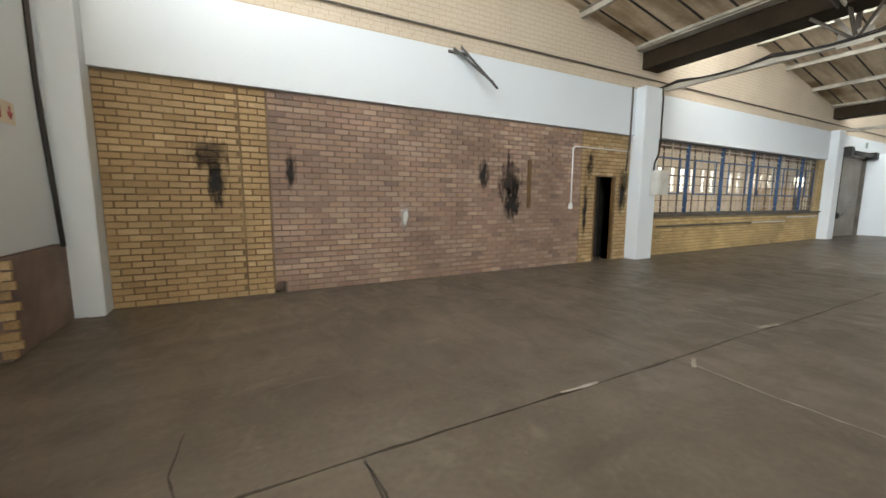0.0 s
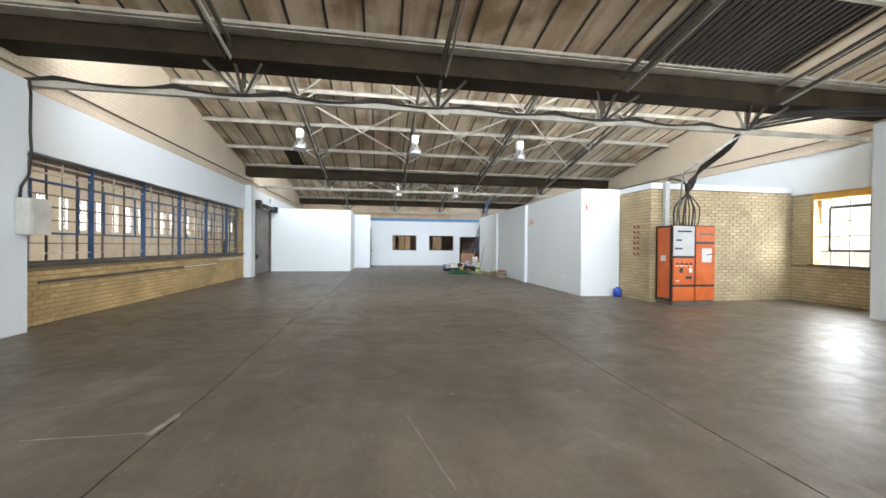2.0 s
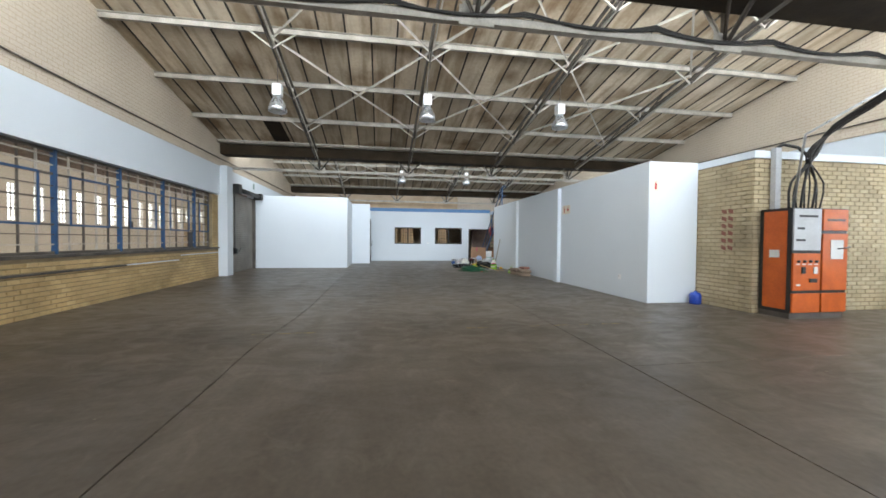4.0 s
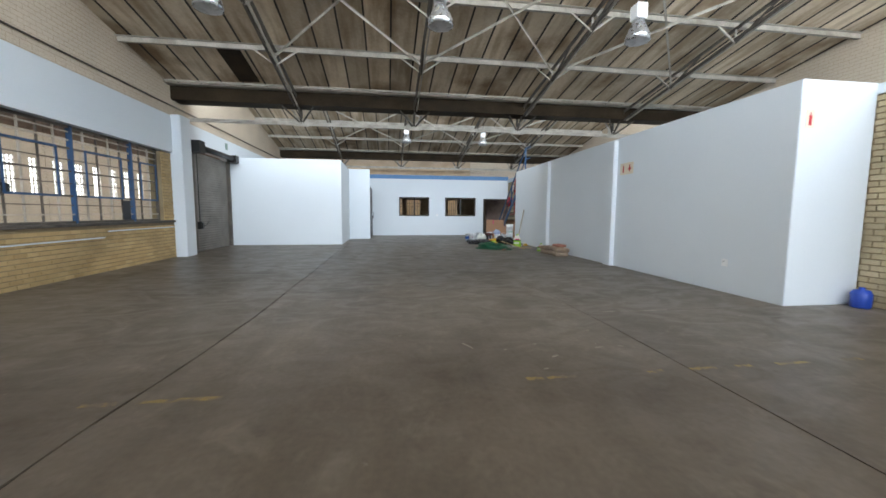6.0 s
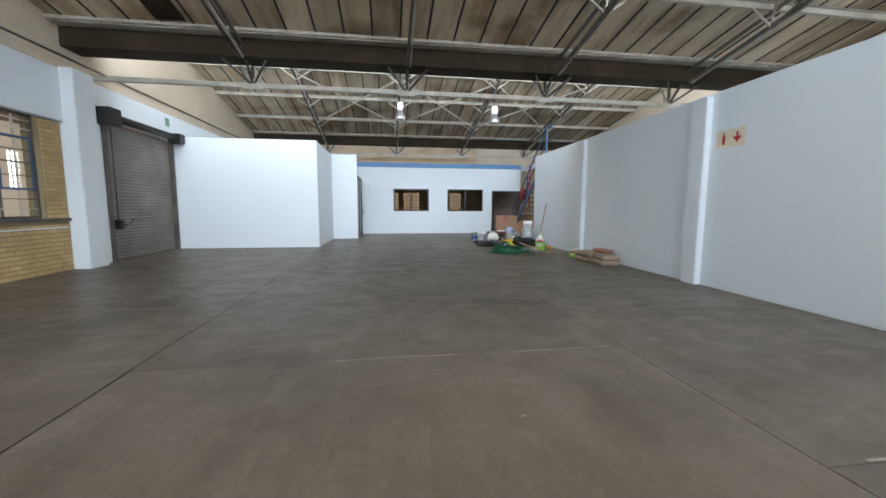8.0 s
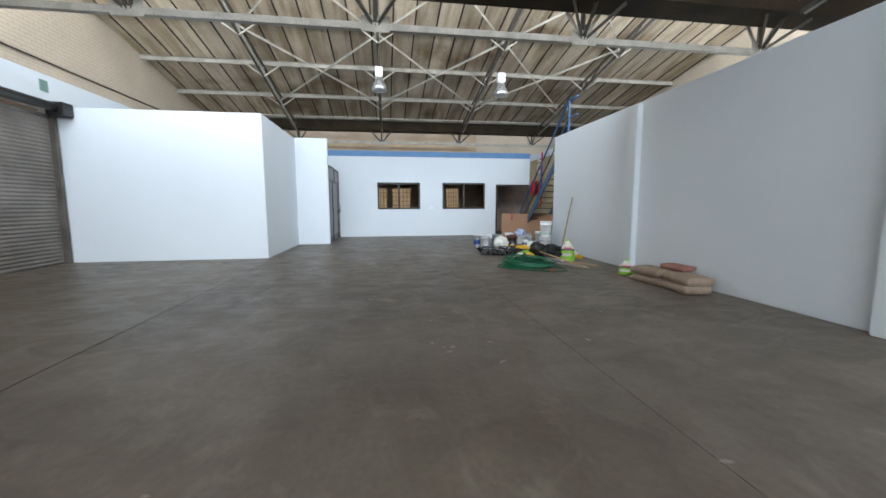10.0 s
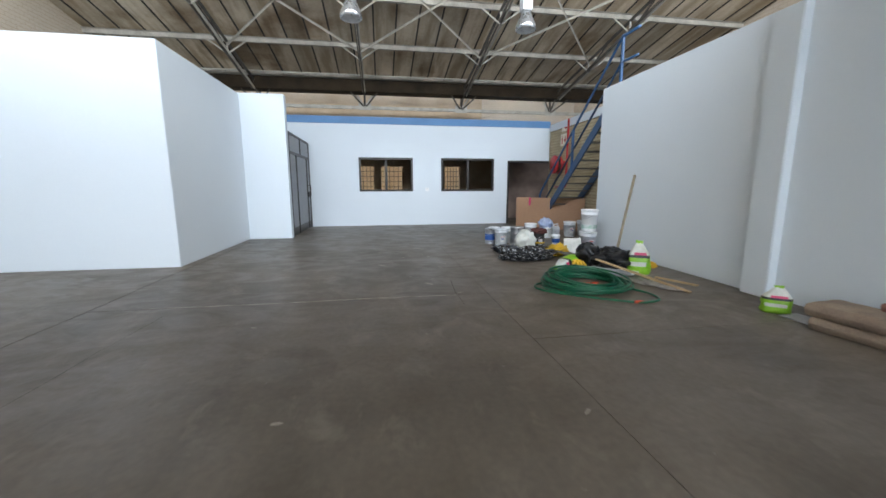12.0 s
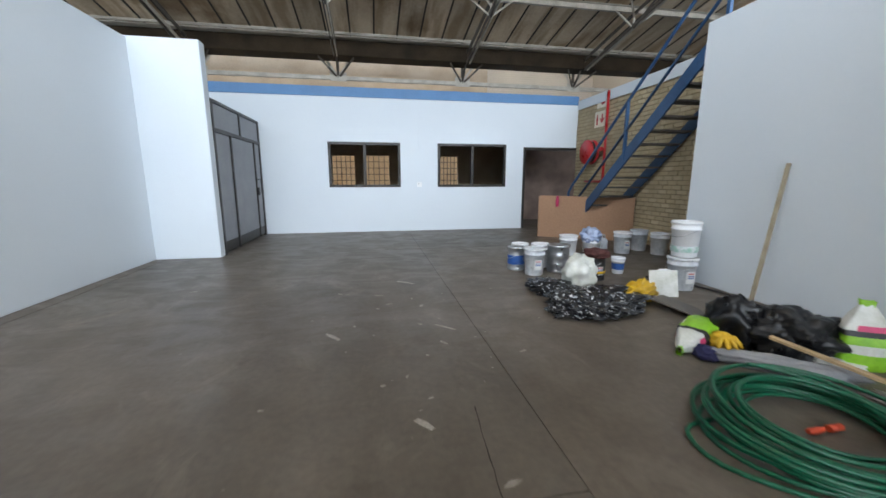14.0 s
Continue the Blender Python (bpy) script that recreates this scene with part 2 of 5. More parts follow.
M_BLACK = material("black_paint", (0.02, 0.02, 0.02), (0.012, 0.012, 0.012), 0.45)


# ---- builders ----
class Shape:
    """Collects vertices and faces for one mesh."""

    def __init__(self):
        self.v, self.f, self.smooth = [], [], []

    def add(self, verts, faces, smooth=False):
        k = len(self.v)
        self.v += [tuple(p) for p in verts]
        self.f += [tuple(i + k for i in f) for f in faces]
        self.smooth += [smooth] * len(faces)
        return self

    def box(self, x0, x1, y0, y1, z0, z1, m=None):
        x0, x1, y0, y1, z0, z1 = min(x0, x1), max(x0, x1), min(y0, y1), max(y0, y1), min(z0, z1), max(z0, z1)
        vs = [Vector((x, y, z)) for z in (z0, z1) for x, y in ((x0, y0), (x1, y0), (x1, y1), (x0, y1))]
        if m is not None:
            vs = [m @ p for p in vs]
        return self.add(vs, [(3, 2, 1, 0), (4, 5, 6, 7), (0, 1, 5, 4), (1, 2, 6, 5), (2, 3, 7, 6), (3, 0, 4, 7)])

    def bar(self, a, b, w, h=None, up=(0, 0, 1)):
        """A straight bar of rectangular section from a to b."""
        a, b, h = Vector(a), Vector(b), h or w
        d = (b - a).normalized()
        s = d.cross(Vector(up))
        s = d.cross(Vector((1, 0, 0))) if s.length < 1e-4 else s
        s.normalize()
        u = s.cross(d)
        vs = [p + s * i * w / 2 + u * j * h / 2 for p in (a, b) for i, j in ((-1, -1), (1, -1), (1, 1), (-1, 1))]
        return self.add(vs, [(0, 1, 2, 3), (7, 6, 5, 4), (0, 4, 5, 1), (1, 5, 6, 2), (2, 6, 7, 3), (3, 7, 4, 0)])

    def angle(self, a, b, w, t=0.008):
        """A rolled steel angle from a to b."""
        a, b = Vector(a), Vector(b)
        self.bar(a, b, w, t)
        return self.bar(a + Vector((0, 0, -w / 2)), b + Vector((0, 0, -w / 2)), t, w)

    def tube(self, points, r, n=8, closed=False, cap=True):
        pts = [Vector(p) for p in points]
        k, vs, s = len(pts), [], None
        for i, p in enumerate(pts):
            d = (pts[(i + 1) % k] - pts[i - 1]) if closed else (pts[min(i + 1, k - 1)] - pts[max(i - 1, 0)])
            d.normalize()
            if s is None:
                s = d.cross(Vector((0, 0, 1)))
                s = d.cross(Vector((1, 0, 0))) if s.length < 1e-3 else s
            s = (s - d * s.dot(d)).normalized()
            u = d.cross(s)
            rr = r[i] if isinstance(r, (list, tuple)) else r
            vs += [p + s * math.cos(q) * rr + u * math.sin(q) * rr for q in (2 * math.pi * j / n for j in range(n))]
        fs = [(i % k * n + j, i % k * n + (j + 1) % n, (i + 1) % k * n + (j + 1) % n, (i + 1) % k * n + j) for i in range(k if closed else k - 1) for j in range(n)]
        self.add(vs, fs, True)
        if cap and not closed:
            self.f += [tuple(len(self.v) - k * n + j for j in range(n))[::-1], tuple(len(self.v) - n + j for j in range(n))]
            self.smooth += [False, False]
        return self

    def lathe(self, profile, n=20, m=None):
        """Turns (radius, height) pairs about z."""
        m = m or Matrix()
        vs = [m @ Vector((r * math.cos(2 * math.pi * j / n), r * math.sin(2 * math.pi * j / n), z)) for r, z in profile for j in range(n)]
        k = len(profile)
        return self.add(vs, [(i * n + j, i * n + (j + 1) % n, (i + 1) * n + (j + 1) % n, (i + 1) * n + j) for i in range(k - 1) for j in range(n)], True)

    def mesh(self, name, mat):
        me = bpy.data.meshes.new(name)
        me.from_pydata(self.v, [], self.f)
        me.polygons.foreach_set("use_smooth", self.smooth)
        me.materials.append(mat)
        me.update()
        return me


def part(name, shape, mat, parent=None, label="", bevel=0.0):
    me = shape.mesh(name, mat)
    if bevel:
        bm = bmesh.new()
        bm.from_mesh(me)
        bmesh.ops.remove_doubles(bm, verts=bm.verts, dist=1e-5)
        bmesh.ops.bevel(bm, geom=[e for e in bm.edges if len(e.link_faces) == 2 and e.calc_face_angle(0) > 0.6], offset=bevel, segments=2, affect="EDGES")
        bm.to_mesh(me)
        bm.free()
    ob = new(name, me)
    if parent:
        ob.parent = parent
    if label:
        ob["label"] = label
    return ob


def structure(name, shape, mat, label="", bevel=0.0):
    return tagged(part(name, shape, mat, None, label, bevel), kind="structure")


def thing(name, label, category, group="", at=None):
    ob = tagged(new(name), label, category, group)
    if at:
        ob.matrix_basis = at
    return ob

# ---- ground, floor and joints ----
structure("ground", Shape().box(-600, 600, -600, 600, -0.5, -0.12), M_EARTH, "dry bare yard ground around the building")
floor = tagged(new("floor"), "stained brown-grey concrete warehouse floor with cracked joints", "floor", kind="structure")
part("subfloor", Shape().box(-15.6, 34, RIGHT - 0.3, 6.1, -0.11, -0.012), M_SEAM, floor)
part("subfloor", Shape().box(-15.6, 34, 6.1, 22, -0.11, 0.0), M_FLOOR, floor)
JOINT_Y = (LEFT + 0.3, 1.45, -2.8, -7.05, RIGHT - 0.3)


def joint_line(y, x):
    """The joints wander a little towards the near end of the hall."""
    if y == 1.45:
        return 1.43 + 0.17 * max(0.0, min(1.0, (10.5 - x) / 2.5)) + 0.04 * noise.noise((x * 0.6, 2.0, 0.0))
    if y == -2.8:
        return -2.79 + 0.2 * max(0.0, min(1.0, (9.5 - x) / 6.0))
    return y


for k, cuts in enumerate(((-15.6, -7.0, 1.32, 12.05, 20.9, 34), (-15.6, -7.0, -1.42, 1.36, 11.95, 19.19, 25.0, 34), (-15.6, -7.0, 1.36, 6.4, 10.23, 17.8, 25.0, 34), (-15.6, -7.0, 1.36, 11.95, 22.0, 34))):
    ya, yb = JOINT_Y[k], JOINT_Y[k + 1]
    for xa, xb in zip(cuts, cuts[1:]):
        n, top = max(4, int((xb - xa) / 0.16)), []
        edge = lambda y, s: [(xa + 0.004 + (xb - xa - 0.008) * i / n, joint_line(y, xa + (xb - xa) * i / n) + s * ((0.005 if y > 0 else 0.0055 if xa < 10 else 0.0018) + (0.03 if y > 0 and xa < 1.3 else 0.014 if y > 0 and xa < 11 else 0.003) * abs(noise.noise((i * 0.71 + xa, y * 3.1, 0.5)))), 0.0) for i in range(n + 1)]
        top = edge(yb, 1) + edge(ya, -1)[::-1]
        m = len(top)
        part("slab", Shape().add(top + [(x, y, -0.1) for x, y, z in top], [tuple(range(m))] + [(i, i + m, (i + 1) % m + m, (i + 1) % m) for i in range(m)]), M_FLOOR, floor)

# ---- window-side wall ----
north = tagged(new("wall_north"), "long warehouse wall of brick panels under a white plastered band", "wall", kind="structure")


def wall_part(name, mat, *boxes, parent=None, label=""):
    s = Shape()
    for b in boxes:
        s.box(*b)
    return part(name, s, mat, parent or north, label)


wall_part("brick_core", M_MORTAR_Y, (-3.9, -1.53, 5.815, 6.1, 0, BAND_LOW), (4.74, 5.2, 5.815, 6.1, 0, BAND_LOW), (5.88, 6.36, 5.815, 6.1, 0, BAND_LOW), (5.2, 5.88, 5.815, 6.1, 2.0, BAND_LOW))
wall_part("brick_core", M_MORTAR_B, (-1.38, 4.74, 5.816, 6.1, 0, BAND_LOW), (-1.53, -1.38, 5.816, 6.1, 0.2, BAND_LOW), (-1.53, -1.38, 6.0, 6.1, 0, 0.2))
wall_part("brick_core", M_MORTAR_P, (6.95, 17.5, 5.815, 6.1, 0, 1.0), (17.0, 17.5, 5.815, 6.1, 1.0, BAND_LOW))
wall_part("white_band", M_WHITE, (-3.9, 6.36, 5.74, 6.1, BAND_LOW, BAND_TOP), (6.95, 17.5, 5.74, 6.1, BAND_LOW + 0.03, BAND_TOP), (18.05, 28.8, 5.74, 6.1, 3.32, BAND_TOP), (21.45, 28.8, 5.76, 6.1, 0, 3.32), (18.05, 18.5, 5.74, 6.1, 0, 3.32), (28.8, 34, 5.74, 6.1, 0, BAND_TOP), (-15.6, -3.9, 5.74, 6.1, 0, BAND_TOP))
for x0, x1 in ((-3.6, -3.42), (6.36, 6.95), (17.5, 18.05)):
    part("pilaster", Shape().box(x0, x1, 5.5, 6.09, 0, BAND_TOP + 0.03), M_WHITE, north, "white painted pilaster", 0.012)
part("window_sill", Shape().box(6.95, 17.5, 5.76, 6.02, 1.0, 1.06), M_STEEL_D, north, "", 0.006)
part("timber_rail", Shape().box(7.5, 12.4, 5.765, 5.795, 0.72, 0.76), M_STEEL_D, north)
part("timber_rail", Shape().box(12.45, 14.7, 5.765, 5.795, 0.73, 0.755), M_WHITE, north)
part("timber_rail", Shape().box(14.85, 17.4, 5.765, 5.795, 0.86, 0.885), M_WHITE, north)

# gable walls above the band, closed up to each saw-tooth of the roof
for nm, yy in (("gable_north", LEFT), ("gable_south", RIGHT)):
    gable = tagged(new(nm), "cream painted brick gable under the saw-tooth roof", "wall", kind="structure")
    sgn = 1 if yy > 0 else -1
    for a, g in zip((-15.6,) + GUTTERS, GUTTERS + (34,)):
        x0 = a + 0.55 if a > -15 else a
        gg = g if g < 34 else 39.9
        prof = [(x0, BAND_TOP), (g + 0.55, BAND_TOP), (g + 0.55, EAVE - 0.02), (g, EAVE), (x0, roof_z(x0, gg) + 0.02)] if g < 34 else [(x0, BAND_TOP), (g, BAND_TOP), (g, roof_z(g, gg)), (x0, roof_z(x0, gg) + 0.02)]
        vs = [(x, y, z) for y in (yy, yy + sgn * 0.3) for x, z in prof]
        k = len(prof)
        part("gable_panel", Shape().add(vs, [tuple(range(k)), tuple(range(2 * k - 1, k - 1, -1))] + [(i, (i + 1) % k, (i + 1) % k + k, i + k) for i in range(k)]), M_CREAM, gable)
    part("ledge", Shape().box(-15.6, 34, yy - sgn * 0.05, yy, BAND_TOP, BAND_TOP + 0.1), M_CREAM, gable)
    part("conduit", Shape().tube([(-15, yy - sgn * 0.035, 4.27), (34, yy - sgn * 0.035, 4.27)], 0.018, 6), M_STEEL_D, gable)

# ---- other outer walls ----
south = tagged(new("wall_south"), "outer warehouse wall of pale brick with barred windows", "wall", kind="structure")
wall_part("brick_core", M_MORTAR_P, (6.4, 8.95, RIGHT - 0.3, RIGHT - 0.015, 0, 1.0), (8.4, 8.95, RIGHT - 0.3, RIGHT - 0.015, 1.0, BAND_LOW), parent=south)
wall_part("white_band", M_WHITE, (-15.6, 34, RIGHT - 0.3, RIGHT + 0.02, BAND_LOW, BAND_TOP), (8.95, 34, RIGHT - 0.3, RIGHT, 0, BAND_LOW), (-15.6, 6.4, RIGHT - 0.3, RIGHT, 0, BAND_LOW), parent=south)
part("pilaster", Shape().box(5.5, 6.2, -11.49, -10.0, 0, BAND_TOP + 0.03), M_WHITE, south, "white painted pier", 0.012)
# wall_west is never in view, added to close off the rear bay
structure("wall_west", Shape().box(-15.9, -15.6, RIGHT - 0.3, 6.1, 0, 7.6), M_WHITE, "unseen white end wall added to close the hall behind the walk")
structure("wall_east", Shape().box(34, 34.3, RIGHT - 0.3, 6.1, 3.45, 7.6), M_CREAM, "cream painted brick end wall")
structure("wall_upper", Shape().box(30.2, 30.4, -5.6, 5.79, 3.12, 6.58), M_TAN, "tan plastered end wall above the offices")

# corner wall with a broken brick base
west = tagged(new("wall_corner"), "white corner wall over a low broken brown brick base", "wall", kind="structure")
wall_part("white_wall", M_WHITE, (-3.9, -3.75, 1.0, 5.74, 0.9, BAND_TOP), parent=west)
wall_part("brick_core", M_MORTAR_B, (-3.9, -3.72, 4.2, 5.74, 0, 0.88), (-3.9, -3.72, 1.0, 3.4, 0, 0.88), parent=west)
# dark panel stands in for the shade inside the broken hole
wall_part("soot_recess", M_DARK, (-4.2, -4.1, 3.0, 4.6, 0, 0.9), parent=west)
wall_part("white_wall", M_WHITE, (-3.9, -3.601, 5.55, 5.739, 0.0, BAND_TOP), parent=west)

# ---- roof: boards, dark seams, purlins, gutters, girders, trusses ----
ceiling = tagged(new("ceiling"), "saw-tooth roof lined with grey boards and dark seams", "ceiling", kind="structure")
boards, seams = Shape(), Shape()
rows = list(zip((-15.6, -4.5, 6.6, 17.7, 28.8), (-4.5, 6.6, 17.7, 28.8, 39.9)))
for a, g in rows:
    x0, x1 = (a + 0.5, g + 0.05) if g < 39 else (a + 0.5, 34.0)
    if a < -15:
        x0 = -15.6
    z0, z1 = roof_z(x0, g), roof_z(x1, g)
    boards.add([(x0, RIGHT, z0), (x1, RIGHT, z1), (x1, LEFT, z1), (x0, LEFT, z0), (x0, RIGHT, z0 + 0.1), (x1, RIGHT, z1 + 0.1), (x1, LEFT, z1 + 0.1), (x0, LEFT, z0 + 0.1)],
               [(3, 2, 1, 0), (4, 5, 6, 7), (0, 1, 5, 4), (1, 2, 6, 5), (2, 3, 7, 6), (3, 0, 4, 7)])
    cuts = [x0] + sorted(g - 0.12 - 1.98 * k for k in range(1, 6) if x0 + 0.3 < g - 0.12 - 1.98 * k < x1) + [x1]
    for j in range(31):
        yc = LEFT - 0.3 + 0.2917 - 0.5833 * j
        wide = min(0.575, 2 * (LEFT - yc), 2 * (yc - RIGHT))
        if wide < 0.1:
            continue
        for xa, xb in zip(cuts, cuts[1:]):
            sag = 0.008 + 0.006 * abs(noise.noise((xa * 1.7, yc * 2.3, 0.4)))
            boards.bar((xa + 0.003, yc, roof_z(xa, g) - sag), (xb - 0.003, yc, roof_z(xb, g) - sag), wide, 0.01)
    y = LEFT - 0.3
    while y > RIGHT:
        seams.bar((x0, y, z0 - 0.016), (x1, y, z1 - 0.016), 0.04, 0.026)
        y -= 0.5833
part("roof_boards", boards, M_ROOF, ceiling)
part("seams", seams, M_SEAM, ceiling)
# broken board; the darkness of its hole is put into the colour
part("broken_board", Shape().bar((15.55, 3.55, roof_z(15.55, 17.7) - 0.028), (17.3, 3.55, roof_z(17.3, 17.7) - 0.028), 0.54, 0.012), M_GUTTER, ceiling)
bare = Shape()
for a, g in ((-4.5, 6.6),):
    for i in range(22):
        y = -4.75 - i * 0.14
        x0, x1 = 3.4, 6.5
        bare.bar((x0, y, roof_z(x0, g) - 0.03), (x1, y, roof_z(x1, g) - 0.03), 0.09, 0.03)
part("bare_sheet", bare, M_SEAM, ceiling)

frame_steel = tagged(new("roof_steelwork"), "painted steel purlins, trusses and girders under the roof", "roof frame", kind="structure")
for a, g in rows[:4]:
    for k in range(1, 6):
        x = g - 0.12 - 1.98 * k
        if x < a + 0.5:
            continue
        z = roof_z(x, g) - 0.085
        s = Shape().box(x - 0.008, x + 0.008, RIGHT, LEFT, z - 0.06, z + 0.06).box(x, x + 0.07, RIGHT, LEFT, z - 0.06, z - 0.048).box(x - 0.07, x, RIGHT, LEFT, z + 0.046, z + 0.058)
        part("purlin", s, M_STEEL, frame_steel)
for g in GUTTERS:
    s = Shape().box(g - 0.02, g + 0.03, RIGHT, LEFT, GUTTER_LOW, EAVE - 0.02).box(g + 0.03, g + 0.55, RIGHT, LEFT, GUTTER_LOW, GUTTER_LOW + 0.04).box(g + 0.5, g + 0.55, RIGHT, LEFT, GUTTER_LOW + 0.04, EAVE)
    part("valley_gutter", s, M_GUTTER, frame_steel, "deep dirty brown valley gutter")
    part("gutter_rail", Shape().box(g - 0.32, g - 0.27, RIGHT, LEFT, 4.86, 4.92).box(g - 0.27, g - 0.021, RIGHT, LEFT, 4.83, 4.85), M_STEEL, frame_steel)
    gx, top = g + 0.62, roof_z(g + 0.6, g + 11.1) - 0.1
    part("girder_chord", Shape().box(gx - 0.05, gx + 0.05, RIGHT, LEFT, 4.0, 4.1), M_STEEL, frame_steel)
    part("girder_chord", Shape().box(gx - 0.05, gx + 0.05, RIGHT, LEFT, top - 0.1, top), M_STEEL, frame_steel)
    for y in TRUSS_Y:
        part("gusset_plate", Shape().box(gx - 0.062, gx - 0.052, y - 0.22, y + 0.22, 3.96, 4.2), M_STEEL, frame_steel, "", 0.004)
        for d in (-1.75, 1.75):
            part("girder_brace", Shape().angle((gx, y, 4.08), (gx, y + d, top - 0.08), 0.06), M_STEEL, frame_steel)
        part("girder_post", Shape().bar((gx, y, 4.05), (gx, y, top), 0.06), M_STEEL_D, frame_steel)
        part("gutter_strut", Shape().angle((gx, y, 4.05), (g - 0.05, y, 4.72), 0.06), M_STEEL_D, frame_steel)
        for d in (-0.45, 0.45):
            part("knee_brace", Shape().angle((gx, y, 4.06), (g + 0.1, y + d, GUTTER_LOW), 0.045), M_STEEL_D, frame_steel)
    # mullions of the north light
    s = Shape()
    y = LEFT - 0.3
    while y > RIGHT:
        s.bar((g + 0.5, y, EAVE), (g + 0.5, y, top + 0.1), 0.04)
        y -= 0.583
    part("north_light_bars", s, M_STEEL_D, frame_steel)
for a, g in rows[:4]:
    xa = a + 0.62
    for i, y in enumerate(TRUSS_Y):
        lo = lambda x: roof_z(x, g) - 0.5
        for d in (-0.04, 0.04):
            part("truss_chord", Shape().bar((xa, y + d, lo(xa) + 0.15), (g - 0.1, y + d, 4.42), 0.025, 0.07), M_STEEL_D if d > 0 else M_STEEL, frame_steel)
        part("rafter", Shape().bar((xa, y, roof_z(xa, g) - 0.17), (g, y, EAVE - 0.17), 0.06, 0.05), M_STEEL_D, frame_steel)
        for k in range(1, 6):
            x = g - 0.12 - 1.98 * k
            if x < xa:
                continue
            z, zl = roof_z(x, g) - 0.13, lo(x) + 0.02
            part("hanger", Shape().bar((x, y, zl), (x, y, z), 0.035), M_STEEL, frame_steel)
            for d in (-0.5, 0.5):
                part("purlin_brace", Shape().bar((x, y, zl), (x, y + d, z), 0.035), M_STEEL, frame_steel)
            if k < 5:
                part("truss_web", Shape().bar((x, y, zl), (x - 0.99, y, roof_z(x - 0.99, g) - 0.2), 0.035), M_STEEL_D, frame_steel)
        if i < 3:
            for k in (1, 3):
                p = lambda kk, yy: (g - 0.12 - 1.98 * kk, yy, roof_z(g - 0.12 - 1.98 * kk, g) - 0.24)
                if g - 0.12 - 1.98 * (k + 2) < xa - 0.6:
                    continue
                part("wind_brace", Shape().angle(p(k, y), p(k + 2, y - 3.5), 0.05), M_STEEL, frame_steel)
                part("wind_brace", Shape().angle(p(k, y - 3.5), p(k + 2, y), 0.05), M_STEEL, frame_steel)

def prism(plan, height, m=None):
    """An upright wall over a plan outline that runs anticlockwise."""
    k, m = len(plan), m or Matrix()
    return Shape().add([m @ Vector((x, y, z)) for z in (0, height) for x, y in plan], [tuple(range(k))[::-1], tuple(range(k, 2 * k))] + [(i, (i + 1) % k, (i + 1) % k + k, i + k) for i in range(k)])


# ---- white partition block and brick block on the far side of the hall ----
block = tagged(new("partition_south"), "smooth white painted partition wall with shallow pilasters", "wall", kind="structure")
TILT_WALL = Matrix.Translation((10.2, -5.82, 0)) @ Matrix.Rotation(radians(-0.7), 4, "Z")
part("white_wall", prism([(0, 0), (0, -1.22), (0.2, -1.22), (0.2, -0.2), (12.05, -0.2), (12.05, 0)], 3.15, TILT_WALL), M_WHITE, block, "", 0.008)
for x in (4.24, 8.26):
    part("pilaster", Shape().box(x, x + 0.32, -0.02, 0.11, 0, 3.1, TILT_WALL), M_WHITE, block, "", 0.01)
part("flat_roof", Shape().box(0.1, 12.0, -5.6, -0.21, 2.95, 3.08, TILT_WALL), M_WHITE, block)
part("end_wall", Shape().box(11.85, 12.04, -1.4, -0.21, 0, 2.94, TILT_WALL), M_WHITE, block)

brick_block = tagged(new("brick_block"), "pale yellow brick room with a white coping", "wall", kind="structure")
wall_part("brick_core", M_MORTAR_P, (8.915, 9.1, RIGHT, -7.1, 0, 3.0), (9.1, 10.3, -7.25, -7.065, 0, 3.0), parent=brick_block)
wall_part("coping", M_WHITE, (8.87, 9.12, RIGHT, -7.03, 3.0, 3.14), (9.12, 10.2, -7.27, -7.03, 3.0, 3.14), parent=brick_block)

# ---- white rooms on the window side ----
rooms = tagged(new("partition_north"), "white painted room partition beside the roller shutter", "wall", kind="structure")
part("white_wall", prism([(21.46, 1.6), (24.77, 1.6), (24.77, 1.8), (21.66, 1.8), (21.66, 5.74), (21.46, 5.74)], 3.38), M_WHITE, rooms, "", 0.008)
part("white_wall", Shape().box(24.77, 24.97, 0.62, 1.798, 0, 3.4), M_WHITE, rooms, "", 0.008)
part("flat_roof", Shape().box(21.67, 27.64, 1.81, 5.73, 3.1, 3.2), M_WHITE, rooms)

# ---- office wall at the end ----
office = tagged(new("wall_office"), "white office wall with a blue band along its top", "wall", kind="structure")
wall_part("white_wall", M_WHITE, (27.65, 27.85, -0.9, 1.8, 0, 3.22), (27.65, 27.85, -2.63, -0.9, 0, 1.11), (27.65, 27.85, -2.63, -0.9, 2.19, 3.22), (27.65, 27.85, -3.57, -2.63, 0, 3.22),
          (27.65, 27.85, -5.38, -3.57, 0, 1.11), (27.65, 27.85, -5.38, -3.57, 2.19, 3.22), (27.65, 27.85, -5.86, -5.38, 0, 3.22), (27.65, 27.85, -7.35, -5.86, 2.13, 3.22), parent=office)
wall_part("blue_band", M_BAND, (27.63, 27.87, -7.35, 1.8, 3.22, 3.44), parent=office)
wall_part("office_ceiling", M_WHITE, (27.86, 33.9, -9.4, 5.7, 3.0, 3.1), parent=office)
wall_part("office_back_wall", M_TAN, (33.0, 33.2, -9.4, 5.7, 0, 0.8), (33.0, 33.2, -9.4, 5.7, 2.2, 3.0), *[(33.0, 33.2, a, b, 0.8, 2.2) for a, b in ((-9.4, -5.3), (-4.6, -2.6), (-1.6, -1.3), (-0.45, 5.7))], parent=office)
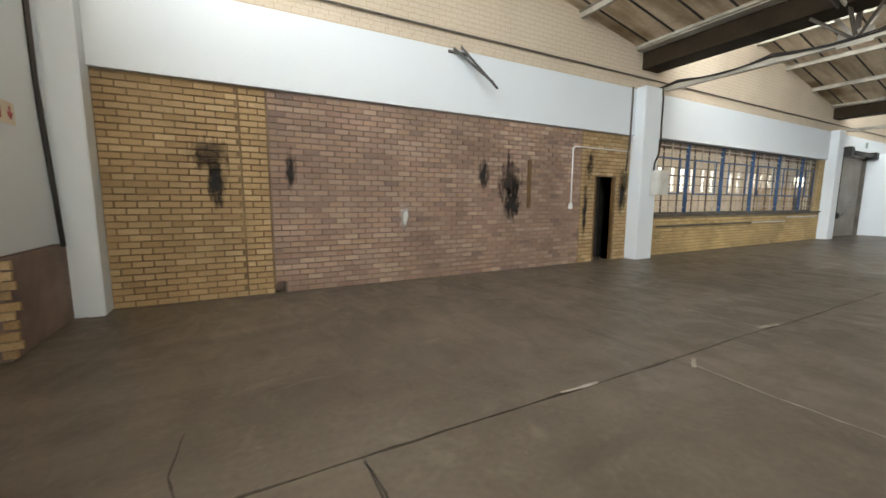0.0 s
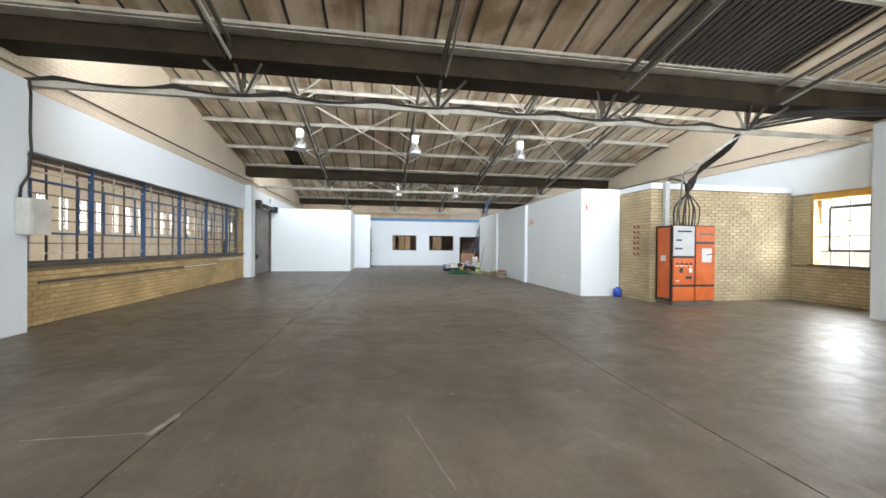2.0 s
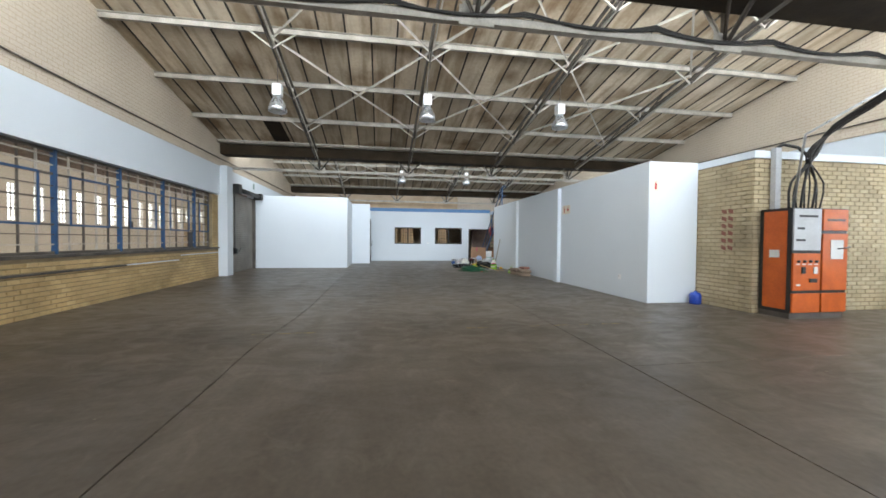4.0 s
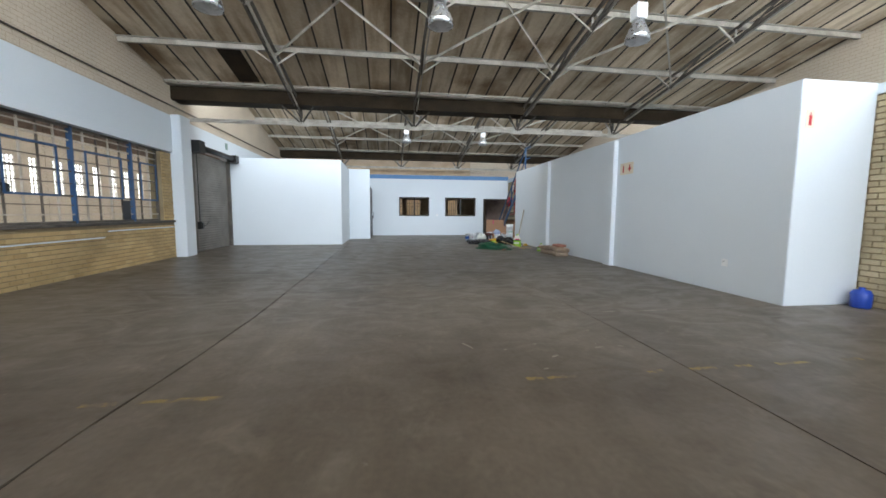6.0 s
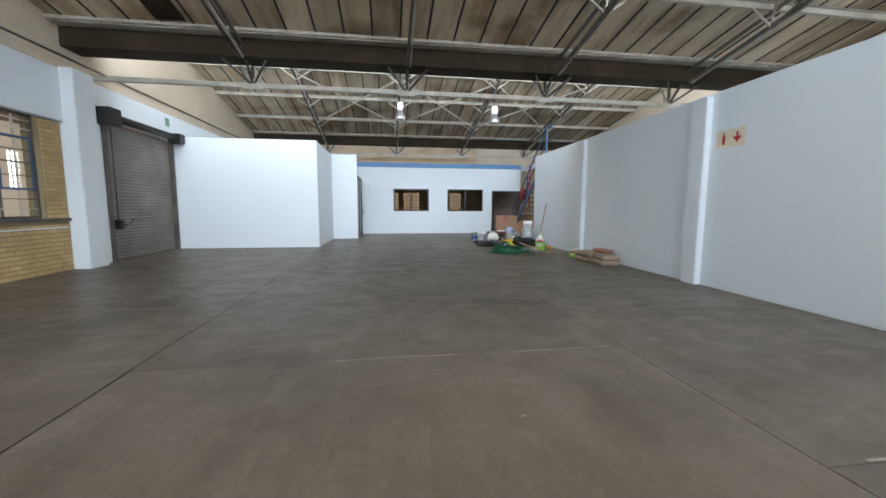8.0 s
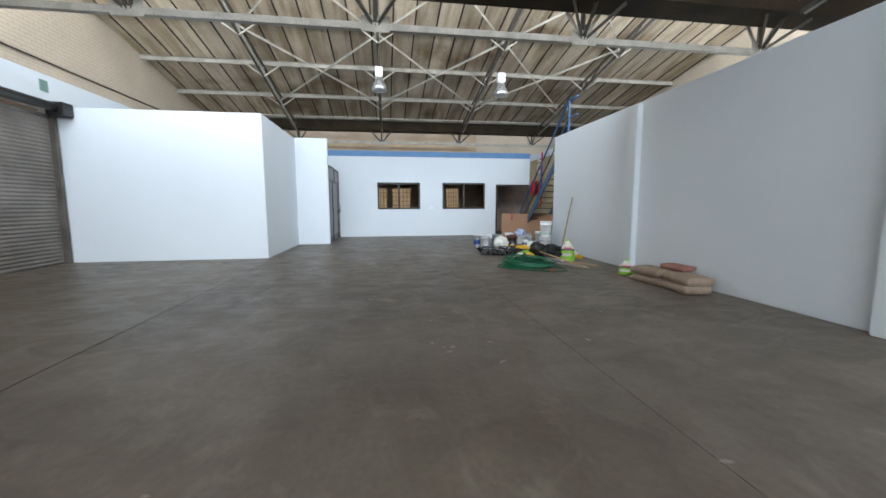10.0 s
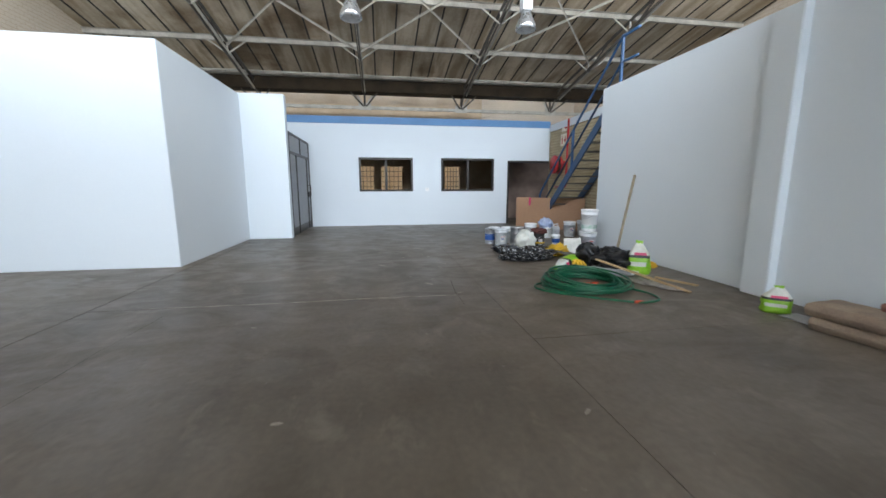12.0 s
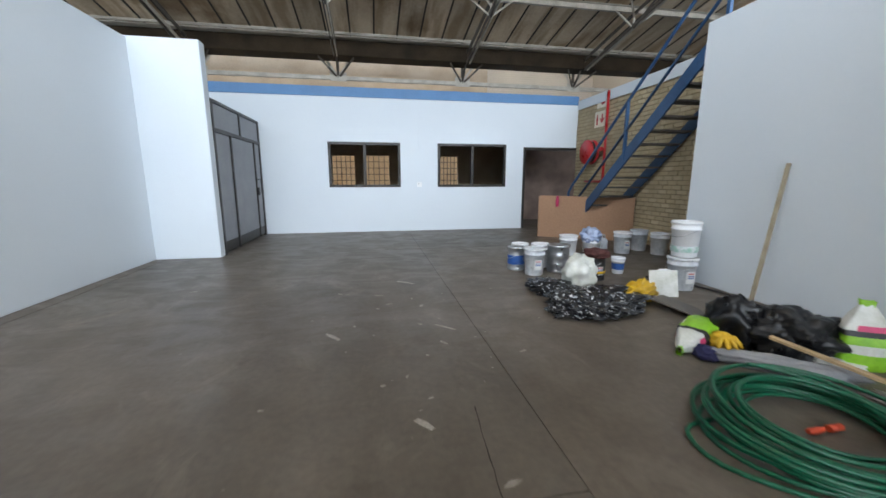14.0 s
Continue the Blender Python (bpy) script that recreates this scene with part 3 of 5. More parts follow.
wall_part("office_side_wall", M_DARK, (27.86, 33, -9.6, -9.4, 0, 3.0), (27.86, 33, 2.4, 2.6, 0, 3.0), parent=office)
wall_part("office_divider", M_MORTAR_B, (29.8, 29.9, -9.4, -6.6, 0, 3.0), parent=office)

# stair-side brick wall
stairwall = tagged(new("wall_stair"), "yellow brick wall with white coping beside the stair", "wall", kind="structure")
wall_part("brick_core", M_MORTAR_P, (21.9, 27.65, -7.65, -7.365, 0, 3.1), parent=stairwall)
wall_part("coping", M_WHITE, (21.9, 27.62, -7.66, -7.33, 3.1, 3.32), parent=stairwall)

# ---- neighbouring hall behind the long window ----
hall = tagged(new("neighbour_hall"), "dim neighbouring hall with a row of tall barred windows", "hall", kind="structure")
HALL_Y, HALL_X = 16.0, 46.0
hx = [-3.0 + 1.28 * i for i in range(37)]
wall_part("far_wall", M_CREAM, (-6, HALL_X, HALL_Y, HALL_Y + 0.1, 0, 2.1), (-6, HALL_X, HALL_Y, HALL_Y + 0.1, 3.75, 5), *[(x, x + 0.68, HALL_Y, HALL_Y + 0.1, 2.1, 3.75) for x in hx], parent=hall)
wall_part("end_wall", M_CREAM, (-6.2, -6, 6.1, HALL_Y + 0.1, 0, 5), (HALL_X, HALL_X + 0.2, 6.1, HALL_Y + 0.1, 0, 5), parent=hall)
wall_part("inner_wall", M_CREAM, (34.4, HALL_X, 5.9, 6.1, 0, 5), parent=hall)
wall_part("hall_roof", M_MORTAR_B, (-6, HALL_X, 6.1, HALL_Y + 0.1, 5, 5.2), parent=hall)
wall_part("hall_floor", M_FLOOR, (34, HALL_X, 6.1, HALL_Y, -0.11, 0), parent=hall)
area_light("hall_window_light", (18, HALL_Y + 0.5, 2.95), (18, 8, 2.0), 46, 1.8, 420, (1.0, 0.93, 0.89))
# added lamp, out of view under the closed roof, brightens the hall
area_light("hall_fill_light", (18, 7.4, 4.85), (18, 16, 0.6), 46, 0.9, 1050, (1.0, 0.95, 0.91))
# added backdrop: its tan colour gives the warm glow behind the office windows
structure("boundary_wall", Shape().box(37, 37.3, -30, 30, -0.12, 2.6), M_TAN, "tan backdrop added in the yard to warm the office window view")

# ---- materials of the things ----
M_ORANGE = material("orange_enamel", (0.62, 0.13, 0.02), (0.5, 0.1, 0.016), 0.35, 0, 4, 40, 0.05)
M_GREY = material("grey_panel", (0.5, 0.51, 0.52), (0.42, 0.43, 0.44), 0.45, 0.1)
M_LABEL = material("paper_label", (0.75, 0.75, 0.73), None, 0.7)
M_RED = material("red_enamel", (0.5, 0.025, 0.03), (0.38, 0.02, 0.02), 0.3)
M_GALV = material("bright_tin", (0.55, 0.56, 0.57), (0.4, 0.41, 0.42), 0.3, 0.85, 8, 50, 0.05)
M_PLASTIC = material("white_plastic", (0.85, 0.86, 0.87), (0.78, 0.79, 0.8), 0.35)
M_CLOUDY = material("cloudy_plastic", (0.64, 0.66, 0.68), (0.46, 0.48, 0.5), 0.3, 0, 9)
M_LBLUE = material("blue_label", (0.03, 0.1, 0.33), None, 0.4)
M_BROWN = material("brown_rag", (0.09, 0.03, 0.025), None, 0.9, 0, 10, 80, 0.5)
M_YELLOW = material("yellow_rubber", (0.68, 0.42, 0.02), (0.55, 0.32, 0.015), 0.5, 0, 12)
M_POLY = material("black_bin_liner", (0.006, 0.006, 0.007), (0.009, 0.009, 0.01), 0.3, 0, 9, 40, 0.3, spec=0.4)
M_SPECK = material("paint_spattered_plastic", (0.5, 0.5, 0.5), (0.015, 0.015, 0.017), 0.25, 0, 24, 60, 0.4, 0.12, mid=0.62)
M_LIME = material("lime_green_bag", (0.28, 0.55, 0.03), (0.2, 0.45, 0.02), 0.4, 0, 8, 40, 0.2)
M_BAGWHITE = material("white_woven_bag", (0.7, 0.7, 0.66), (0.55, 0.56, 0.5), 0.5, 0, 8, 60, 0.3)
M_PINK = material("pink_print", (0.6, 0.05, 0.15), None, 0.5)
M_HOSE = material("green_garden_hose", (0.006, 0.115, 0.055), (0.004, 0.08, 0.036), 0.35, 0, 20)
M_CONNECT = material("orange_red_plastic", (0.7, 0.08, 0.03), None, 0.4)
M_WOOD = material("pale_timber", (0.5, 0.36, 0.2), (0.4, 0.27, 0.14), 0.6, 0, 6, 60, 0.2)
M_POLE = material("weathered_handle", (0.36, 0.31, 0.22), (0.27, 0.22, 0.15), 0.7, 0, 9, 60, 0.2)
M_BOARD = material("brown_hardboard", (0.38, 0.22, 0.13), (0.33, 0.19, 0.11), 0.75, 0, 1.2, 40, 0.1)
M_SACK = material("brown_paper_sack", (0.33, 0.25, 0.18), (0.22, 0.16, 0.12), 0.8, 0, 5, 50, 0.4)
M_SACKRED = material("faded_red_sack", (0.36, 0.16, 0.12), (0.26, 0.13, 0.1), 0.8, 0, 5, 50, 0.4)
M_BRICK_STRIPE = material("faded_red_stripe", (0.26, 0.1, 0.07), (0.2, 0.09, 0.06), 0.8, 0, 9, 50, 0.2)
M_BLUEJUG = material("blue_plastic", (0.02, 0.07, 0.45), None, 0.35)
M_FRAME = material("dark_bronze_frame", (0.045, 0.04, 0.035), (0.03, 0.027, 0.024), 0.4, 0.3)
M_MESH = material("grey_door_panel", (0.3, 0.31, 0.33), (0.25, 0.26, 0.28), 0.5)
M_DOOR = material("brown_door_wood", (0.16, 0.09, 0.035), (0.1, 0.055, 0.022), 0.45, 0, 4, 40, 0.1)
M_SOOT = material("soot_smear", (0.02, 0.018, 0.016), (0.05, 0.035, 0.025), 0.9, 0, 6)
M_CABLE = material("black_cable", (0.025, 0.022, 0.02), None, 0.6)
M_SIGN = material("cream_sign_board", (0.78, 0.7, 0.56), None, 0.5)
M_REFLECT = material("spun_aluminium", (0.62, 0.63, 0.64), (0.5, 0.51, 0.52), 0.28, 0.8, 10)
M_AMBER = material("amber_board", (0.6, 0.33, 0.06), (0.5, 0.25, 0.04), 0.6)
M_CURTAIN = material("dull_wall_box", (0.6, 0.59, 0.55), None, 0.5)

# ---- long steel window between the halls ----
WX0, WX1, WZ0, WZ1, WY = 6.95, 17.0, 1.06, 2.96, 5.93
win = tagged(new("window_1"), "long steel-framed factory window with blue posts and small panes", "window", kind="structure")
part("window_frame", Shape().box(WX0, WX1, WY - 0.03, WY + 0.03, WZ0, WZ0 + 0.05).box(WX0, WX1, WY - 0.03, WY + 0.03, WZ1 - 0.05, WZ1).box(WX0, WX0 + 0.05, WY - 0.03, WY + 0.03, WZ0, WZ1).box(WX1 - 0.05, WX1, WY - 0.03, WY + 0.03, WZ0, WZ1), M_STEEL_D, win)
POST0, BAY, LIGHTS = 7.15, 1.757, 5
step = BAY / LIGHTS
for i in range(-1, 29):
    x = POST0 + i * step
    if not WX0 + 0.06 < x < WX1 - 0.06:
        continue
    if i % LIGHTS == 0:
        part("post", Shape().box(x - 0.022, x + 0.022, WY - 0.06, WY + 0.03, WZ0, WZ1), M_BLUE, win, "blue steel post")
    else:
        part("glazing_bar", Shape().box(x - 0.01, x + 0.01, WY - 0.02, WY + 0.015, WZ0, WZ1), M_STEEL if i % 2 else M_STEEL_D, win)
for z, w, mt in ((1.24, 0.012, M_STEEL), (1.42, 0.009, M_STEEL_D), (1.6, 0.018, M_STEEL_D), (1.84, 0.009, M_STEEL_D), (2.08, 0.015, M_STEEL_D), (2.3, 0.009, M_STEEL_D), (2.52, 0.02, M_STEEL_D), (2.68, 0.012, M_STEEL), (2.84, 0.012, M_STEEL)):
    part("glazing_bar", Shape().box(WX0, WX1, WY - 0.022, WY + 0.016, z - w, z + w), mt, win)
for k in range(6):
    xa, xb = POST0 + k * BAY + step, min(POST0 + k * BAY + 4 * step, WX1 - 0.08)
    if xb - xa > 0.3:
        part("casement", Shape().box(xa - 0.016, xa + 0.016, WY - 0.045, WY - 0.022, 1.6, 2.52).box(xb - 0.016, xb + 0.016, WY - 0.045, WY - 0.022, 1.6, 2.52).box(xa, xb, WY - 0.045, WY - 0.023, 1.58, 1.62).box(xa, xb, WY - 0.045, WY - 0.023, 2.5, 2.54), M_BLUE, win, "blue opening casement frame")
for i in range(6):
    xa, xb = WX0 + i * (WX1 - WX0) / 6, WX0 + (i + 1) * (WX1 - WX0) / 6
    pane = part("pane", Shape().box(xa, xb, WY + 0.018, WY + 0.022, WZ0, WZ1), M_GLASS, win)
    pane.visible_shadow = False
for x, z, w, h in ((15.55, 1.08, 0.26, 0.48), (12.72, 1.62, 0.16, 0.14)):
    part("blackened_pane", Shape().box(x, x + w, WY - 0.03, WY - 0.024, z, z + h), M_BLACK, win)


# barred windows of the outer walls and the neighbouring hall
def barred_window(name, p0, along, width, z0, z1, nx, nz, mat, parent=None, thick=0.03):
    """p0: lower corner; along: unit direction in the wall."""
    a, p0 = Vector(along), Vector(p0)
    ob = parent or tagged(new(name), "steel window with a grid of bars", "window", kind="structure")
    s = Shape()
    for i in range(nx + 1):
        q = p0 + a * width * i / nx
        s.bar((q.x, q.y, z0), (q.x, q.y, z1), thick)
    for k in range(nz + 1):
        z = z0 + (z1 - z0) * k / nz
        s.bar((p0.x, p0.y, z), (*(p0 + a * width).xy, z), thick * 0.93)
    part("window_frame", s, mat, ob)
    return ob


for x in hx[:-1]:
    barred_window("bars", (x + 0.68, HALL_Y + 0.03, 0), (1, 0, 0), 0.6, 2.1, 3.75, 3, 7, M_STEEL, parent=hall, thick=0.055)
w2 = barred_window("window_2", (6.4, RIGHT - 0.1, 0), (1, 0, 0), 2.0, 1.0, BAND_LOW, 5, 5, M_STEEL)
part("timber_lining", Shape().box(8.36, 8.4, RIGHT - 0.28, RIGHT - 0.02, 1.0, BAND_LOW), M_AMBER, w2, "yellow timber lining")
part("timber_lining", Shape().box(6.4, 8.36, RIGHT - 0.28, RIGHT - 0.02, BAND_LOW - 0.18, BAND_LOW - 0.003), M_AMBER, w2, "yellow timber lining")
part("window_sill", Shape().box(6.3, 8.45, RIGHT - 0.28, RIGHT + 0.06, 0.99, 1.03), M_STEEL_D, w2)
part("casement", Shape().bar((7.0, RIGHT - 0.06, 1.4), (7.0, RIGHT - 0.06, 2.5), 0.05).bar((8.0, RIGHT - 0.06, 1.4), (8.0, RIGHT - 0.06, 2.5), 0.05).bar((7.0, RIGHT - 0.06, 2.5), (8.0, RIGHT - 0.06, 2.5), 0.05).bar((7.0, RIGHT - 0.06, 1.4), (8.0, RIGHT - 0.06, 1.4), 0.05), M_STEEL_D, w2)
for i, (ya, yb) in enumerate(((-2.63, -0.9), (-5.38, -3.57))):
    w = tagged(new("window_%d" % (i + 3)), "dark aluminium sliding office window", "window", kind="structure")
    ym = (ya + yb) / 2
    s = Shape()
    for y0, y1, z0, z1 in ((ya, yb, 1.11, 1.17), (ya, yb, 2.13, 2.19), (ya, ya + 0.06, 1.17, 2.13), (yb - 0.06, yb, 1.17, 2.13), (ym - 0.035, ym + 0.035, 1.17, 2.13)):
        s.box(27.63, 27.71, y0, y1, z0, z1)
    part("window_frame", s, M_FRAME, w, "", 0.004)
    for a, b in ((ya, ym), (ym, yb)):
        pn = part("pane", Shape().box(27.675, 27.68, a + 0.05, b - 0.03, 1.17, 2.13), M_GLASS, w)
        pn.visible_shadow = False
for y, w in ((-5.3, 0.7), (-2.6, 1.0), (-1.3, 0.85)):
    barred_window("bars", (33.1, y, 0), (0, 1, 0), w, 0.8, 2.2, 5, 6, M_STEEL_D, parent=office)

# ---- doors ----
dark_door = tagged(new("door_1"), "narrow doorway standing open onto a dark passage", "door", kind="structure")
part("door_frame", Shape().box(5.2, 5.25, 5.805, 5.87, 0, 2.0).box(5.83, 5.88, 5.805, 5.87, 0, 2.0).box(5.25, 5.83, 5.805, 5.87, 1.95, 2.0), M_DOOR, dark_door)
# painted near-black, with a panel added close behind the opening to keep it dark
part("passage", Shape().box(4.9, 6.2, 7.2, 7.3, 0, 2.3).box(5.19, 5.2, 5.88, 6.1, 0, 2.0).box(5.88, 5.89, 5.88, 6.1, 0, 2.0).box(4.8, 4.9, 6.11, 7.3, 0, 2.3).box(5.1, 5.95, 6.3, 6.35, 0, 2.3).box(6.2, 6.3, 6.11, 7.3, 0, 2.3).box(4.8, 6.3, 6.11, 7.3, 2.3, 2.4), M_DARK, dark_door)
office_door = tagged(new("door_2"), "dark office doorway with its brown door standing open", "door", kind="structure")
part("door_frame", Shape().box(27.63, 27.86, -5.92, -5.86, 0, 2.13).box(27.63, 27.86, -7.35, -5.92, 2.07, 2.13), M_FRAME, office_door)
part("door_leaf", Shape().box(27.9, 28.75, -6.0, -5.95, 0.01, 2.06), M_DOOR, office_door, "brown varnished door leaf", 0.003)
part("door_handle", Shape().tube([(28.6, -6.0, 1.02), (28.6, -6.05, 1.02), (28.5, -6.06, 1.02)], 0.01, 6), M_GALV, office_door)

shutter = thing("roller_shutter", "closed grey steel roller shutter with a black drum cover", "shutter")
n = 40
for i in range(n):
    z0, z1 = 3.2 * i / n, 3.2 * (i + 1) / n
    vs = []
    for x in (18.6, 21.4):
        vs += [(x, 5.86 - 0.018 * math.sin(math.pi * j / 4), z0 + (z1 - z0) * j / 4 * 0.98) for j in range(5)]
    part("slat", Shape().add(vs, [(j, j + 5, j + 6, j + 1) for j in range(4)]).box(18.6, 21.4, 5.862, 5.87, z0, z1), M_SHUTTER, shutter)
part("guide_rail", Shape().box(18.5, 18.66, 5.72, 5.9, 0, 3.2), M_STEEL_D, shutter, "", 0.006)
part("guide_rail", Shape().box(21.36, 21.45, 5.74, 5.9, 0, 3.2), M_STEEL_D, shutter, "", 0.006)
part("drum_tube", Shape().tube([(18.6, 5.55, 3.3), (21.3, 5.55, 3.3)], 0.09, 14), M_BLACK, shutter)
part("drum_bracket", Shape().box(18.25, 18.62, 5.36, 5.73, 3.1, 3.46), M_BLACK, shutter, "", 0.01)
part("drum_bracket", Shape().box(21.15, 21.44, 5.4, 5.73, 3.15, 3.42), M_BLACK, shutter, "", 0.01)
part("chain_gear", Shape().box(18.68, 18.85, 5.6, 5.8, 0.75, 0.98), M_BLACK, shutter, "", 0.03)
part("crank_handle", Shape().tube([(18.8, 5.65, 0.85), (19.0, 5.6, 0.87), (19.1, 5.6, 0.97), (19.35, 5.6, 0.98)], 0.012, 6), M_BLACK, shutter)
part("chain", Shape().tube([(18.72, 5.68, 0.9), (18.72, 5.68, 3.15)], 0.012, 6), M_BLACK, shutter)

screen = thing("screen_gate", "grey steel security gate in a dark frame, standing closed", "gate")
GY = 0.64
part("frame", Shape().box(24.98, 25.04, GY - 0.03, GY + 0.03, 0, 2.6).box(27.55, 27.62, GY - 0.03, GY + 0.03, 0, 2.6).box(25.04, 27.55, GY - 0.03, GY + 0.03, 2.55, 2.6).box(25.04, 27.55, GY - 0.035, GY + 0.03, 2.08, 2.14), M_FRAME, screen)
part("mullion", Shape().box(26.3, 26.36, GY - 0.03, GY + 0.03, 2.14, 2.55), M_FRAME, screen)
for x in (25.75, 27.15):
    part("stile", Shape().box(x - 0.025, x + 0.025, GY - 0.035, GY + 0.03, 0.02, 2.08), M_FRAME, screen)
for x0, x1, z0, z1 in ((25.05, 25.72, 0.22, 2.07), (25.78, 27.12, 0.22, 2.07), (25.05, 26.29, 2.15, 2.54), (26.37, 27.54, 2.15, 2.54), (27.18, 27.54, 0.22, 2.07)):
    part("panel", Shape().box(x0, x1, GY - 0.01, GY + 0.01, z0, z1), M_MESH, screen)
part("kick_panel", Shape().box(25.05, 27.54, GY - 0.008, GY + 0.008, 0.03, 0.215), M_FRAME, screen)
part("lock", Shape().box(27.1, 27.2, GY - 0.07, GY - 0.035, 0.95, 1.12), M_BLACK, screen, "", 0.006)
part("handle", Shape().tube([(27.22, GY - 0.03, 1.0), (27.22, GY - 0.1, 1.0), (27.22, GY - 0.1, 1.3), (27.22, GY - 0.03, 1.3)], 0.012, 6), M_BLACK, screen)

# ---- orange electrical cabinet ----
cab = thing("electrical_cabinet", "orange and grey electrical distribution cabinet with black edges", "cabinet")
CX0, CX1, CY0, CY1, CH = 8.28, 8.88, -8.42, -7.2, 2.0
part("body", Shape().box(CX0 + 0.03, CX1, CY0, CY1, 0.1, CH), M_BLACK, cab, "", 0.008)
part("plinth", Shape().box(CX0 + 0.05, CX1, CY0 + 0.02, CY1 - 0.02, 0, 0.1), M_STEEL_D, cab)
ym = CY1 - 0.63
side = part("side_panel", Shape().box(CX0 + 0.1, CX1 - 0.08, CY1 - 0.005, CY1 + 0.012, 0.16, CH - 0.05), M_ORANGE, cab, "", 0.006)
part("label", Shape().box(CX0 + 0.22, CX0 + 0.4, CY1 + 0.012, CY1 + 0.016, 1.1, 1.24), M_LABEL, side)
for nm, y0, y1, z0, z1, mt in (("meter_panel", ym, CY1, 1.22, CH, M_GREY), ("switch_panel", ym, CY1, 0.5, 1.2, M_ORANGE), ("lower_door", ym, CY1, 0.1, 0.48, M_ORANGE), ("upper_door", CY0, ym, 1.58, CH, M_ORANGE), ("main_door", CY0, ym, 0.5, 1.56, M_ORANGE), ("lower_door", CY0, ym, 0.1, 0.48, M_ORANGE)):
    pan = part(nm, Shape().box(CX0, CX0 + 0.04, y0 + 0.018, y1 - 0.018, z0 + 0.018, z1 - 0.018), mt, cab, "", 0.006)
    if nm == "meter_panel":
        for z, a, b in ((1.85, 0.1, 0.5), (1.63, 0.06, 0.22), (1.42, 0.04, 0.24)):
            part("nameplate", Shape().box(CX0 - 0.006, CX0, CY1 - b - 0.02, CY1 - a - 0.02, z - 0.02, z + 0.02), M_BLACK, pan)
    if nm == "switch_panel":
        for k in range(4):
            part("switch", Shape().lathe([(0.0, 0.03), (0.022, 0.03), (0.026, 0)], 10, pose(CX0, CY1 - 0.12 - 0.13 * k, 1.04, 0, -90, 0)), M_BLACK, pan)
            part("label", Shape().box(CX0 - 0.004, CX0, CY1 - 0.16 - 0.13 * k, CY1 - 0.08 - 0.13 * k, 0.98, 1.0), M_LABEL, pan)
        part("meter", Shape().box(CX0 - 0.02, CX0, CY1 - 0.27, CY1 - 0.19, 0.82, 0.94), M_BLACK, pan, "", 0.004)
        part("meter", Shape().box(CX0 - 0.02, CX0, CY1 - 0.53, CY1 - 0.45, 0.82, 0.94), M_LABEL, pan, "", 0.004)
        part("switch", Shape().box(CX0 - 0.02, CX0, CY1 - 0.53, CY1 - 0.36, 0.66, 0.73), M_BLACK, pan, "", 0.004)
        part("label", Shape().box(CX0 - 0.004, CX0, CY1 - 0.18, CY1 - 0.09, 0.6, 0.63), M_LABEL, pan)
    if nm == "upper_door":
        part("nameplate", Shape().box(CX0 - 0.006, CX0, CY0 + 0.09, CY0 + 0.48, 1.77, 1.81), M_STEEL_D, pan)
    if nm == "main_door":
        part("notice", Shape().box(CX0 - 0.006, CX0, CY0 + 0.12, CY0 + 0.4, 1.08, 1.43), M_LABEL, pan)
        part("isolator_lever", Shape().tube([(CX0 - 0.02, CY0 + 0.27, 1.27), (CX0 - 0.06, CY0 + 0.2, 1.28), (CX0 - 0.07, CY0 + 0.06, 1.31)], 0.012, 6), M_BLACK, pan)
rnd = random.Random(7)
cables = thing("cable_bundle", "bundle of thick dark supply cables rising from the cabinet", "cables")
for i in range(9):
    y0 = -7.5 - i * 0.085
    j = rnd.uniform(-0.06, 0.06)
    pts = [(8.6, y0, CH), (8.58 + j, y0 + 0.02, 2.5), (8.5 + j, -7.8 + (i - 4) * 0.03, 3.0), (8.2 + j, -7.85 - i * 0.02, 3.45), (7.6, -8.02 + j, 3.8 + j), (7.25, -8.1 + j, 4.06 + 0.02 * i), (6.9, -8.8 + j, 4.18 + 0.03 * i), (6.5, -9.9 + j, 4.3 + 0.05 * (i % 4)), (6.45, -11.4, 4.34 + 0.05 * (i % 4))]
    fine = []
    for a in range(len(pts) - 1):
        for u in (0, 0.34, 0.67):
            p0, p1, p2, p3 = (Vector(pts[max(0, min(len(pts) - 1, a + q))]) for q in (-1, 0, 1, 2))
            fine.append(0.5 * (2 * p1 + (p2 - p0) * u + (2 * p0 - 5 * p1 + 4 * p2 - p3) * u * u + (3 * p1 - p0 - 3 * p2 + p3) * u ** 3))
    part("cable", Shape().tube(fine + [pts[-1]], 0.015 if i % 3 else 0.022, 7), M_CABLE, cables)
part("steel_conduit", Shape().tube([(8.55, -7.52, CH), (8.45, -7.62, 3.35), (7.3, -8.05, 4.0)], 0.022, 8), M_GALV, cables, "galvanised conduit")
part("trunking", Shape().box(8.76, 8.86, -7.5, -7.38, CH, 3.18), M_GREY, cables, "grey cable trunking")
part("cable", Shape().tube([(8.8, -7.44, 3.18), (8.82, -7.6, 3.26), (8.75, -7.85, 3.2), (8.6, -7.9, 3.0)], 0.03, 7), M_CABLE, cables)

# cables strung along the first girder
strung = thing("strung_cables", "black cables strung along the roof girder", "cables")
for k in range(3):
    pts = []
    for i in range(70):
        y = 5.7 - i * 0.2
        u = (y % 1.75) / 1.75
        pts.append((7.14, y, 4.12 + 0.03 * k - (0.1 + 0.05 * k) * 4 * u * (1 - u) * (0.6 + 0.4 * noise.noise((y * 0.3, k * 5.0, 0)))))
    part("cable", Shape().tube(pts, 0.014, 6), M_CABLE, strung)
